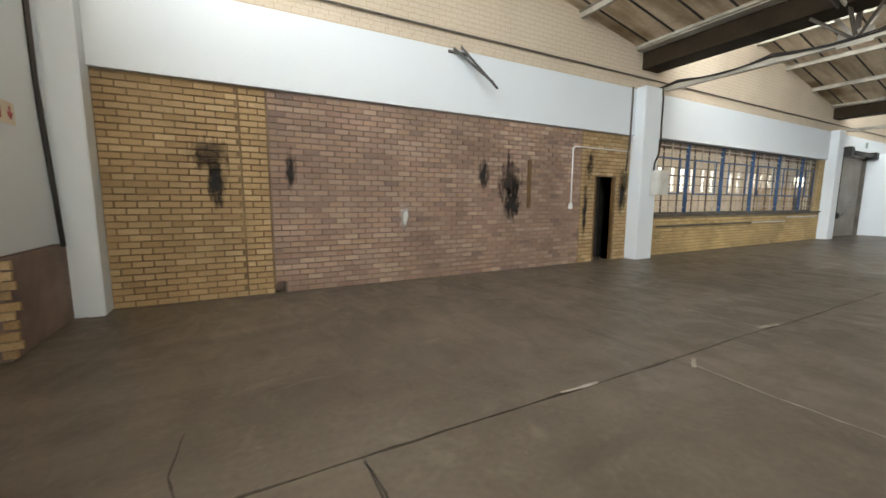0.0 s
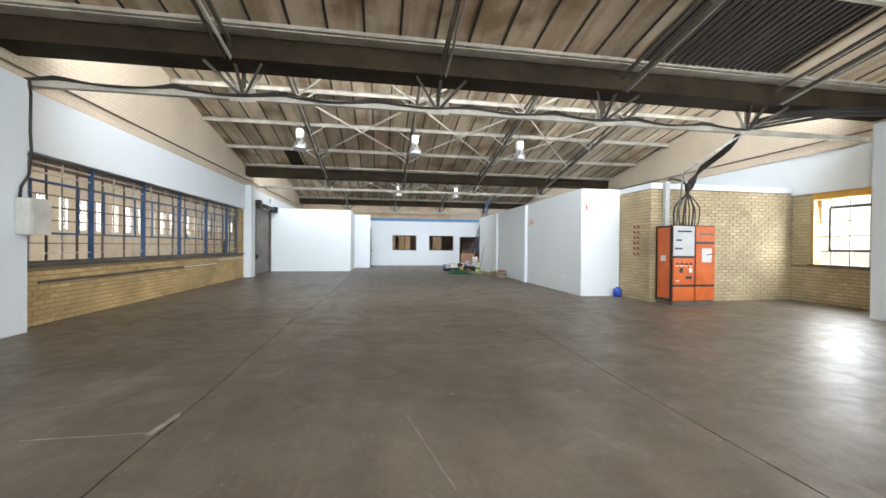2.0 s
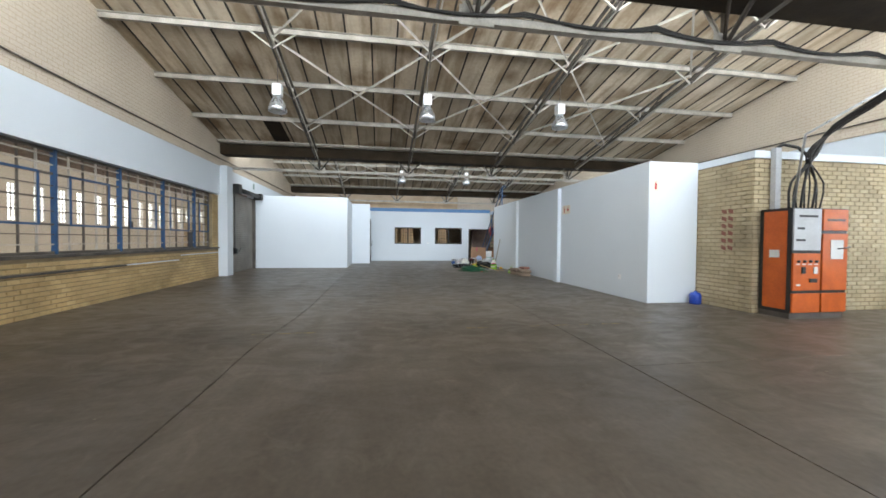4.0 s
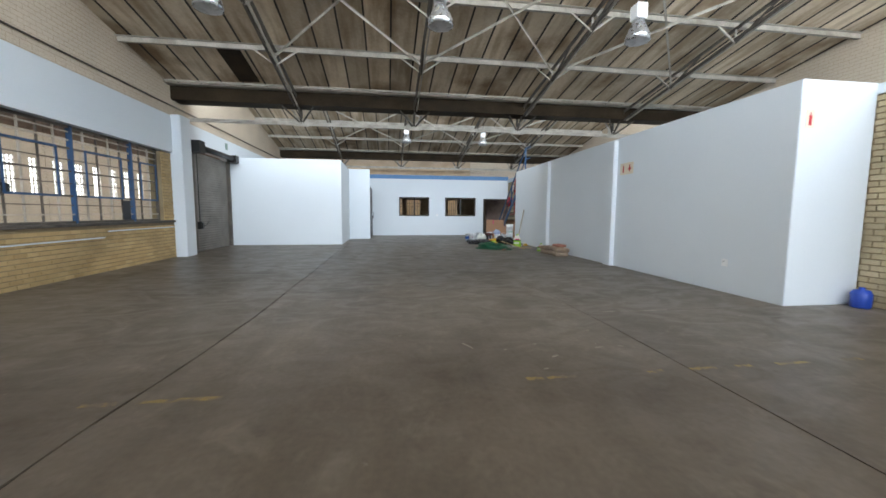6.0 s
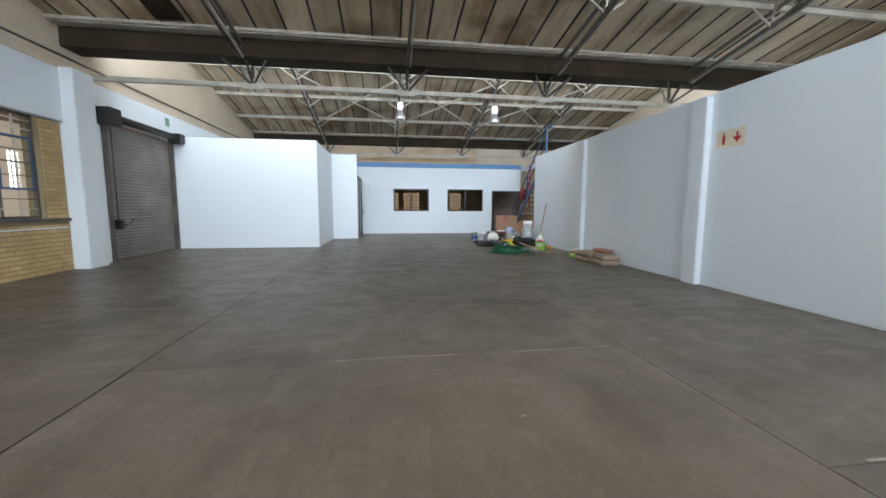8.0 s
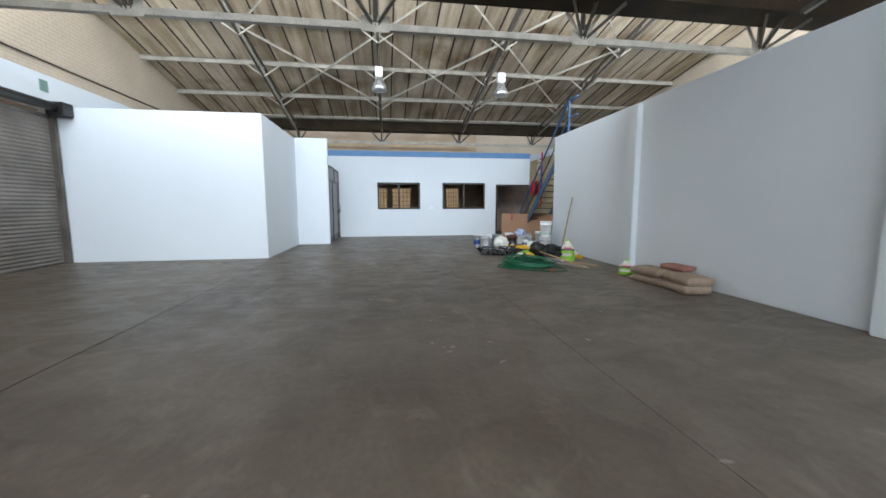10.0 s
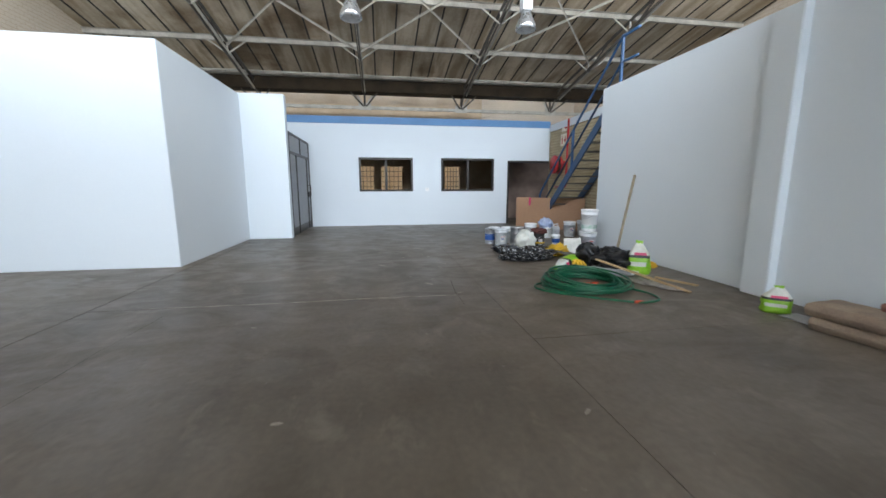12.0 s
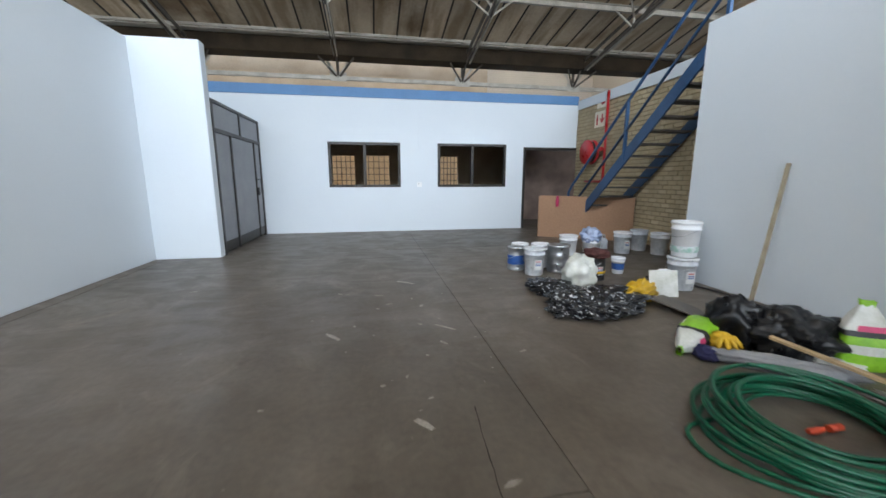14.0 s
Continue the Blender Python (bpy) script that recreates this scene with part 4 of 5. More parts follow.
part("cable", Shape().tube([(7.1, 5.6, 4.1), (7.0, 5.5, 3.8), (6.98, 5.49, 3.2), (7.0, 5.49, 2.9), (6.93, 5.47, 2.5), (6.8, 5.47, 2.3), (6.75, 5.45, 2.12)], 0.02, 7), M_CABLE, strung)

box = thing("junction_box", "cream steel junction box fixed to the white pilaster", "electrical box")
part("body", Shape().box(6.72, 7.1, 5.28, 5.5, 1.55, 2.12), M_CURTAIN, box, "", 0.012)
part("door", Shape().box(6.75, 7.07, 5.268, 5.28, 1.58, 2.09), M_CURTAIN, box, "", 0.004)

# ---- high-bay lamps ----
lamp = thing("high_bay_lamp", "high-bay lamp with a white gear box and aluminium reflector", "lamp", "high-bay lamps", pose(12.05, 2.4, 4.32))
part("gear_box", Shape().box(-0.11, 0.11, -0.1, 0.1, 0.36, 0.62), M_PLASTIC, lamp, "", 0.012)
part("reflector", Shape().lathe([(0.19, 0.0), (0.21, 0.005), (0.2, 0.1), (0.14, 0.24), (0.09, 0.34), (0.08, 0.36), (0.085, 0.335), (0.13, 0.235), (0.185, 0.1), (0.19, 0.0)], 24), M_REFLECT, lamp)
part("lens", Shape().lathe([(0.0, -0.03), (0.1, -0.025), (0.19, 0.0)], 24), M_CLOUDY, lamp)
part("hook", Shape().tube([(0, 0, 0.62), (0, 0, 0.72), (0.03, 0, 0.76), (0, 0, 0.8), (0, 0, 1.2)], 0.01, 6), M_STEEL_D, lamp)
for x, y in ((12.05, -1.1), (12.05, -4.6), (23.0, -1.1), (23.0, -4.6), (0.6, -1.1), (0.6, -4.6)):
    copy_thing(lamp, pose(x, y, 4.32 if x < 15 else 4.42))

# ---- signs, sockets, wall fixtures ----
T = TILT_WALL


def fire_sign(name, label, m, w, h, arrow=True):
    """A sign in the xz plane of m, facing -y."""
    ob = thing(name, label, "sign", at=m)
    part("board", Shape().box(-w / 2, w / 2, -0.006, 0, -h / 2, h / 2), M_SIGN, ob)
    s = h * 0.3
    cx = -w * 0.24 if arrow else 0
    part("extinguisher_mark", Shape().box(cx - s * 0.3, cx + s * 0.3, -0.009, -0.006, -s * 1.1, s * 0.6).box(cx - s * 0.12, cx + s * 0.12, -0.009, -0.006, s * 0.6, s * 1.1), M_RED, ob)
    if arrow:
        part("arrow_mark", Shape().add([(w * 0.24 + a * s, -0.009, b * s) for a, b in ((0, -1), (0.8, -0.1), (0.8, 0.3), (0.25, 0), (0.25, 1), (-0.25, 1), (-0.25, 0), (-0.8, 0.3), (-0.8, -0.1))], [tuple(range(9))]), M_RED, ob)
    return ob


fire_sign("fire_sign", "cream fire extinguisher sign with red arrow on white wall", T @ pose(3.86, 0.0, 2.38, 0, 0, 180), 0.5, 0.27)
fire_sign("fire_sign", "small cream sign with red extinguisher on white wall", pose(10.2, -5.98, 2.62, 0, 0, -90), 0.14, 0.26, False)
fire_sign("fire_sign", "faded fire sign on the white corner wall", pose(-3.75, 4.66, 2.16, 0, 0, 90), 0.36, 0.2)
fire_sign("fire_sign", "cream fire hose sign with red arrow on brick", pose(26.6, -7.346, 2.72, 0, 0, 180), 0.42, 0.36)
ob = thing("hose_sign", "square sign with a red disc on brick wall", "sign")
part("board", Shape().box(26.3, 26.75, -7.352, -7.345, 2.98, 3.3), M_SIGN, ob)
part("red_disc", Shape().lathe([(0, 0.003), (0.1, 0.002), (0.1, 0)], 20, pose(26.52, -7.345, 3.14, -90, 0, 0)), M_RED, ob)


def socket(name, m, label):
    ob = thing(name, label, "socket", at=m)
    part("plate", Shape().box(-0.06, 0.06, -0.012, 0, -0.06, 0.06), M_PLASTIC, ob, "", 0.004)
    part("switch", Shape().box(-0.03, 0.0, -0.018, -0.012, 0.01, 0.03), M_GREY, ob)
    return ob


socket("wall_socket", T @ pose(1.0, 0, 0.5, 0, 0, 180), "white wall socket on the painted partition")
socket("wall_socket", pose(27.65, -3.1, 1.17, 0, 0, -90), "white wall socket on the office wall")
part("conduit", Shape().box(27.638, 27.65, -3.11, -3.09, 1.23, 3.22), M_WHITE, office)
ob = socket("wall_switch", pose(4.45, 5.8, 1.28), "white surface switch on the brown brick")
part("conduit_pipe", Shape().tube([(4.45, 5.785, 1.34), (4.45, 5.785, 2.52), (4.5, 5.785, 2.56), (6.3, 5.785, 2.56)], 0.014, 6), M_PLASTIC, north)
part("conduit_pipe", Shape().tube([(6.2, 5.78, 2.1), (6.2, 5.72, 2.95), (6.2, 5.72, 4.0)], 0.02, 6), M_STEEL_D, north)
CABLE_Y = 5.3
ob = thing("corner_cable", "black cable hanging down the white corner wall", "cable")
part("cable", Shape().tube([(-3.72, CABLE_Y, BAND_TOP), (-3.73, CABLE_Y + 0.02, 2.6), (-3.72, CABLE_Y + 0.1, 1.6), (-3.7, CABLE_Y + 0.12, 0.86)], 0.025, 7), M_CABLE, ob)
ob = thing("wall_bracket", "dark steel angle bracket projecting from the white band", "bracket")
part("arm", Shape().angle((1.45, 5.72, 4.0), (2.0, 5.3, 3.4), 0.04), M_CABLE, ob)
part("arm", Shape().angle((1.6, 5.72, 4.05), (2.05, 5.25, 3.3), 0.04), M_CABLE, ob)
part("plate", Shape().box(1.35, 1.75, 5.7, 5.738, 3.9, 3.94), M_STEEL_D, ob)
ob = thing("exit_sign", "small green exit sign on the white wall", "sign")
part("board", Shape().box(21.1, 21.3, 5.73, 5.74, 3.62, 3.85), material("exit_green", (0.22, 0.34, 0.3), None, 0.5), ob)
ob = thing("timber_batten", "short timber batten leaning on the brown brick", "timber")
part("batten", Shape().box(3.22, 3.3, 5.765, 5.798, 1.25, 2.2), M_DOOR, ob)

# soot and paint marks on the bricks, as thin crusts with ragged outlines
def stain_material(name, color, density):
    """A crust that thins out raggedly towards its edge, with runs below."""
    m = bpy.data.materials.new(name)
    m.use_nodes = True
    n, l = m.node_tree.nodes, m.node_tree.links
    b = n["Principled BSDF"]
    b.inputs["Base Color"].default_value, b.inputs["Roughness"].default_value = (*color, 1), 0.9
    co, ln, ns, mp = n.new("ShaderNodeTexCoord"), n.new("ShaderNodeVectorMath"), n.new("ShaderNodeTexNoise"), n.new("ShaderNodeMapping")
    ge = n.new("ShaderNodeNewGeometry")
    ln.operation = "LENGTH"
    mp.inputs["Scale"].default_value = (14, 14, 5)
    l.new(ge.outputs["Position"], mp.inputs[0]), l.new(mp.outputs[0], ns.inputs["Vector"])
    ns.inputs["Scale"].default_value, ns.inputs["Detail"].default_value = 1.0, 7
    l.new(co.outputs["Object"], ln.inputs[0])
    ma, mb, mr = n.new("ShaderNodeMath"), n.new("ShaderNodeMath"), n.new("ShaderNodeMapRange")
    ma.operation, ma.inputs[1].default_value = "MULTIPLY", -2.0
    l.new(ln.outputs["Value"], ma.inputs[0])
    mb.operation = "MULTIPLY_ADD"
    l.new(ns.outputs[0], mb.inputs[0])
    mb.inputs[1].default_value = 1.5
    l.new(ma.outputs[0], mb.inputs[2])
    mr.inputs["From Min"].default_value, mr.inputs["From Max"].default_value, mr.inputs["To Max"].default_value = -0.1, 0.5, density
    l.new(mb.outputs[0], mr.inputs[0]), l.new(mr.outputs[0], b.inputs["Alpha"])
    return m


M_SOOT = stain_material("soot_crust", (0.02, 0.017, 0.015), 0.95)
M_SPLASH = stain_material("white_splash", (0.7, 0.7, 0.68), 0.7)


def smear(name, label, x, z, w, h, mat):
    ob = part(name, Shape().add([(-0.8, 0, -0.8), (0.8, 0, -0.8), (0.8, 0, 0.8), (-0.8, 0, 0.8)], [(0, 1, 2, 3)]), mat)
    ob.matrix_basis = pose(x, 5.794, z) @ Matrix.Diagonal((w, 1, h, 1))
    tagged(ob, label, "stain", kind="structure")


for x, z, w, h in ((-2.25, 1.98, 0.6, 0.62), (-2.2, 1.62, 0.3, 0.85), (2.15, 1.9, 0.36, 0.7), (2.78, 1.75, 0.75, 1.0), (2.84, 1.35, 0.6, 0.9), (2.74, 2.2, 0.12, 0.5), (-1.25, 1.85, 0.2, 0.75), (6.16, 1.9, 0.4, 0.8), (6.12, 1.5, 0.36, 1.0), (5.0, 2.2, 0.25, 0.9), (4.9, 1.2, 0.2, 1.4)):
    smear("soot_stain", "black soot stain on the brick wall", x, z, w, h, M_SOOT)
smear("paint_mark", "white paint mark on the brown brick", 0.55, 1.12, 0.2, 0.6, M_SPLASH)
for k in range(6):
    for x in (9.3, 9.45):
        z = 1.2 + k * 0.15
        part("stripe_mark", Shape().add([(x, -7.036, z), (x + 0.11, -7.036, z + 0.035), (x + 0.11, -7.036, z + 0.115), (x, -7.036, z + 0.08)], [(0, 1, 2, 3)]), M_BRICK_STRIPE, brick_block)

# ---- blue steel stair ----
stair = thing("steel_stair", "blue steel stair with open treads against the brick wall", "stair")
sz = lambda x: (26.32 - x) * 0.845
for y in (-6.5, -7.28):
    part("stringer", Shape().bar((26.3, y, 0.09), (22.5, y, sz(22.5) + 0.02), 0.03, 0.2), M_BLUE, stair)
for k in range(1, 17):
    z = k * 0.192
    x = 26.32 - z / 0.845
    part("tread", Shape().box(x - 0.11, x + 0.13, -7.26, -6.52, z - 0.03, z), M_STEEL_D, stair, "dark open tread")
for y in (-6.49,):
    part("handrail", Shape().tube([(26.32, y, 0.1), (26.32, y, 1.0), (26.2, y, 1.14), (22.6, y, sz(22.6) + 1.04), (22.5, y, sz(22.6) + 1.1), (22.0, y, sz(22.6) + 1.1)], 0.028, 8), M_BLUE, stair)
    part("handrail", Shape().tube([(26.2, y, 0.62), (22.5, y, sz(22.5) + 0.52), (22.0, y, sz(22.5) + 0.52)], 0.024, 8), M_BLUE, stair)
    for x in (24.38, 22.5):
        part("baluster", Shape().bar((x, y, sz(x)), (x, y, sz(x) + 1.05), 0.05, 0.05, (1, 0, 0)), M_BLUE, stair)
part("landing", Shape().box(21.4, 22.5, -7.3, -6.45, 3.12, 3.2), M_STEEL_D, stair)

# hose reel
reel = thing("hose_reel", "red fire hose reel on the brick wall", "hose reel")
ry = pose(26.65, -7.15, 1.95, 90, 0, 0)
part("drum", Shape().lathe([(0.0, -0.1), (0.27, -0.1), (0.29, -0.08), (0.29, -0.06), (0.2, -0.05), (0.2, 0.05), (0.29, 0.06), (0.29, 0.08), (0.27, 0.1), (0.0, 0.1)], 28, ry), M_RED, reel)
part("hose", Shape().tube([(26.65 + 0.235 * math.cos(a * 0.4), -7.2 + 0.02 * (a % 5) , 1.95 + 0.235 * math.sin(a * 0.4)) for a in range(64)], 0.018, 6), M_CABLE, reel)
part("bracket", Shape().box(26.55, 26.75, -7.36, -7.25, 1.85, 2.05), M_RED, reel)
pipe = thing("fire_water_pipe", "red fire water pipe on the brick wall", "pipe")
part("pipe", Shape().tube([(26.25, -7.3, 3.3), (26.25, -7.3, 1.3), (26.3, -7.3, 1.25), (27.0, -7.3, 1.25)], 0.03, 10), M_RED, pipe)
part("valve", Shape().tube([(26.25, -7.24, 2.0), (26.25, -7.16, 2.0)], 0.05, 10), M_RED, pipe)


# ---- brown board across the stair foot ----
ob = thing("hardboard_sheet", "large brown hardboard sheet standing across the stair foot", "board")
part("sheet", Shape().add([(26.1, -5.68, 0), (25.0, -7.28, 0), (25.02, -7.3, 0), (26.12, -5.7, 0), (26.1, -5.68, 0.94), (25.0, -7.28, 0.92), (25.02, -7.3, 0.92), (26.12, -5.7, 0.94)], [(3, 2, 1, 0), (4, 5, 6, 7), (0, 1, 5, 4), (1, 2, 6, 5), (2, 3, 7, 6), (3, 0, 4, 7)]), M_BOARD, ob)
part("edge_fold", Shape().box(26.1, 26.14, -5.7, -5.66, 0, 0.92), M_BOARD, ob)
glove = thing("pink_glove", "pink rubber glove hanging over the hardboard edge", "glove")


def blob(w, d, h, seed, rough=0.25, fold=3.0, sub=4):
    """A slumped, creased bag shape on z=0."""
    bm = bmesh.new()
    bmesh.ops.create_icosphere(bm, subdivisions=sub, radius=1)
    for v in bm.verts:
        p = v.co.copy()
        q = p * fold + Vector((seed * 3.7, seed * 1.3, 0))
        k = 1 + rough * noise.noise(q) + rough * 0.5 * abs(noise.noise(q * 2.3)) + rough * 0.3 * noise.noise(q * 5)
        p *= k
        z = p.z * h / 2 + h * 0.42
        spread = 1.12 if z < 0.02 else 1.0
        v.co = (p.x * w / 2 * spread, p.y * d / 2 * spread, max(0.0, z))
    s = Shape()
    bm.verts.index_update()
    s.add([tuple(v.co) for v in bm.verts], [tuple(v.index for v in f.verts) for f in bm.faces], True)
    bm.free()
    return s


def moved(shape, m):
    shape.v = [tuple(m @ Vector(p)) for p in shape.v]
    return shape


part("glove_body", moved(blob(0.1, 0.05, 0.26, 3, 0.3), pose(25.86, -5.98, 0.7)), M_PINK, glove)


# ---- paint tins and buckets ----
def bucket(name, label, x, y, z, r, h, body, lid=None, band=None, tag=None, turn=0.0, metal=False, handle=True, group="paint tins and buckets", open_top=False):
    ob = thing(name, label, "bucket", group, pose(x, y, z, 0, 0, turn))
    rt = r if metal else r * 1.0
    rb = r if metal else r * 0.86
    prof = [(0, 0.004), (rb * 0.96, 0.0), (rb, 0.012)]
    if metal:
        for f in (0.06, 0.3, 0.34, 0.62, 0.66, 0.94):
            prof += [(rb, h * f - 0.006), (rb + 0.004, h * f), (rb, h * f + 0.006)]
        prof += [(rt, h)]
    else:
        prof += [(rb + (rt - rb) * 0.8, h * 0.78), (rt + 0.006, h * 0.79), (rt + 0.006, h * 0.82), (rt - 0.002, h * 0.83), (rt, h)]
    if open_top:
        prof += [(rt - 0.006, h), (rb - 0.006, 0.02), (0, 0.02)]
    part("pail", Shape().lathe(prof, 24), body, ob)
    if lid:
        part("lid", Shape().lathe([(rt - 0.004, h - 0.022), (rt + 0.01, h - 0.02), (rt + 0.01, h + 0.008), (rt - 0.012, h + 0.012), (rt - 0.018, h + 0.002), (0, h + 0.003)], 24), lid, ob)
    if band:
        part("label_band", Shape().lathe([(r * 0.93 + 0.003 if not metal else rb + 0.005, h * 0.28), (r * 0.97 + 0.003 if not metal else rb + 0.005, h * 0.68)], 24), band, ob)
    if tag:
        rr = r * 0.95 + 0.006
        vs = [(rr * math.cos(a), rr * math.sin(a), zz) for zz in (h * 0.25, h * 0.62) for a in (2.75, 2.95, 3.15, 3.35, 3.5)]
        lab = part("label", Shape().add(vs, [(i, i + 1, i + 6, i + 5) for i in range(4)]), tag, ob)
        rr += 0.002
        for k, f in enumerate((0.54, 0.46, 0.4)):
            part("print_bar", Shape().add([(rr * math.cos(a), rr * math.sin(a), zz) for zz in (h * f, h * (f + 0.035)) for a in (2.85, 3.0, 3.2, 3.35)], [(i, i + 1, i + 5, i + 4) for i in range(3)]), M_RED if k == 0 else M_LBLUE, lab)
    if handle:
        part("handle", Shape().tube([((r + 0.012) * math.cos(a), (r + 0.012) * math.sin(a) * 0.98, h * 0.8 - 0.09 * math.sin(a)) for a in [math.pi * i / 12 for i in range(13)]], 0.0035, 5), M_GALV, ob)
    return ob


bucket("paint_tin", "silver paint tin with a blue label", 23.08, -3.96, 0, 0.12, 0.33, M_GALV, M_GALV, M_LBLUE, M_LABEL, metal=True)
bucket("paint_bucket", "cloudy plastic paint bucket with a white label", 22.76, -4.1, 0, 0.145, 0.36, M_CLOUDY, M_CLOUDY, None, M_LABEL)
bucket("paint_tin", "plain grey metal drum of paint", 22.85, -4.5, 0, 0.15, 0.38, M_GALV, M_GALV, metal=True)
bucket("paint_tin", "silver paint tin with a blue label", 23.35, -4.12, 0, 0.12, 0.33, M_GALV, M_PLASTIC, M_LBLUE, metal=True)
bucket("paint_bucket", "white plastic bucket with its lid on", 23.2, -4.4, 0, 0.14, 0.34, M_PLASTIC, M_PLASTIC)
bt = bucket("paint_tin", "black tin with gold lettering and a brown rag over it", 22.36, -4.78, 0, 0.12, 0.31, M_BLACK, None, None, M_LABEL, metal=True)
part("gold_bar", Shape().lathe([(0.127, 0.1), (0.127, 0.13)], 24), M_YELLOW, bt)
rag = thing("brown_rag", "dark brown rag draped over the black tin", "rag")
part("cloth", moved(blob(0.32, 0.32, 0.12, 5, 0.3), pose(22.36, -4.78, 0.3)), M_BROWN, rag)
bucket("paint_tub", "small white tub with a blue print", 22.6, -5.28, 0, 0.085, 0.22, M_PLASTIC, M_PLASTIC, M_LBLUE, handle=False)
bucket("paint_bucket", "white plastic bucket with printed side", 23.95, -5.25, 0, 0.15, 0.34, M_PLASTIC, M_PLASTIC)
bucket("paint_bucket", "open white plastic bucket", 23.8, -5.6, 0, 0.15, 0.3, M_PLASTIC, None, open_top=True)
bucket("paint_bucket", "cloudy plastic bucket with a lid", 23.95, -6.3, 0, 0.15, 0.37, M_CLOUDY, M_PLASTIC, None, M_LABEL)
bucket("paint_bucket", "cloudy plastic bucket with a lid", 24.15, -6.78, 0, 0.15, 0.37, M_CLOUDY, M_CLOUDY)
bucket("paint_bucket", "cloudy plastic bucket with a lid", 23.7, -6.85, 0, 0.15, 0.37, M_CLOUDY, M_PLASTIC)
bucket("paint_bucket", "cloudy plastic bucket carrying another bucket", 21.78, -5.55, 0, 0.16, 0.38, M_CLOUDY, M_CLOUDY, None, M_LABEL)
top = bucket("paint_bucket", "tall white bucket stacked on a cloudy bucket", 21.8, -5.57, 0.393, 0.155, 0.41, M_PLASTIC, M_PLASTIC)
part("green_print", Shape().lathe([(0.146, 0.06), (0.149, 0.13)], 24), material("pale_green_print", (0.3, 0.5, 0.42), (0.65, 0.68, 0.68), 0.4, 0, 14, 40, 0.05, 0.3), top)
bucket("paint_tub", "small white jug with a red label", 21.72, -5.28, 0, 0.07, 0.24, M_PLASTIC, M_PLASTIC, M_RED, handle=False)

can = thing("jerry_can", "small cloudy white plastic jerry can", "jerry can", at=pose(24.1, -5.98, 0, 0, 0, 20))
part("tank", Shape().box(-0.07, 0.07, -0.12, 0.12, 0, 0.25), M_CLOUDY, can, "", 0.03)
part("grip", Shape().tube([(0, -0.1, 0.24), (0, -0.08, 0.3), (0, 0.02, 0.3), (0, 0.05, 0.24)], 0.015, 8), M_CLOUDY, can)
part("cap", Shape().lathe([(0.025, 0.24), (0.025, 0.29), (0, 0.29)], 12, Matrix.Translation((0, 0.08, 0))), M_PLASTIC, can)
ob = thing("blue_bag", "crumpled pale blue plastic bag in a bucket", "bag")
part("bag", moved(blob(0.34, 0.3, 0.26, 8, 0.4, 3.5), pose(23.8, -5.58, 0.24)), material("pale_blue_film", (0.3, 0.38, 0.6), (0.4, 0.46, 0.62), 0.3), ob)
ob = thing("white_sack", "crumpled white plastic sack standing by the tins", "sack")
part("sack", moved(blob(0.34, 0.36, 0.42, 11, 0.35, 2.2), pose(22.02, -4.36, 0)), M_BAGWHITE, ob)
ob = thing("spattered_sheet", "crumpled black plastic sheet spattered with white paint", "plastic sheet")
part("sheet", moved(blob(0.7, 0.95, 0.2, 13, 0.45, 4.0, 5), pose(21.3, -4.12, 0, 0, 0, 15)), M_SPECK, ob)
ob = thing("spattered_sheet", "black plastic sheet crumpled beside the tins", "plastic sheet")
part("sheet", moved(blob(0.5, 0.5, 0.14, 14, 0.4, 4.0), pose(21.95, -3.95, 0)), M_SPECK, ob)
ob = thing("yellow_cloth", "yellow cloth lying crumpled on the floor", "cloth")
part("cloth", moved(blob(0.7, 0.24, 0.2, 17, 0.5, 3.2), pose(21.5, -4.8, 0, 0, 0, -55)), M_YELLOW, ob)
ob = thing("ceramic_tile", "pale square tile leaning on a bucket", "tile")
part("tile", Shape().box(-0.16, 0.16, -0.006, 0.006, 0, 0.3, pose(21.5, -5.1, 0, 14, 0, 80)), M_BAGWHITE, ob)
ob = thing("slate_sheet", "dark grey sheet lying tilted on the floor", "sheet")
part("sheet", Shape().box(-0.26, 0.2, -0.2, 0.2, 0, 0.012, pose(21.15, -4.92, 0.04, 8, -9, 25)), M_STEEL_D, ob)


def used(shape):
    """Drops the vertices that no face needs."""
    keep = sorted({i for f in shape.f for i in f})
    new_i = {k: i for i, k in enumerate(keep)}
    shape.v, shape.f = [shape.v[k] for k in keep], [tuple(new_i[i] for i in f) for f in shape.f]
    return shape


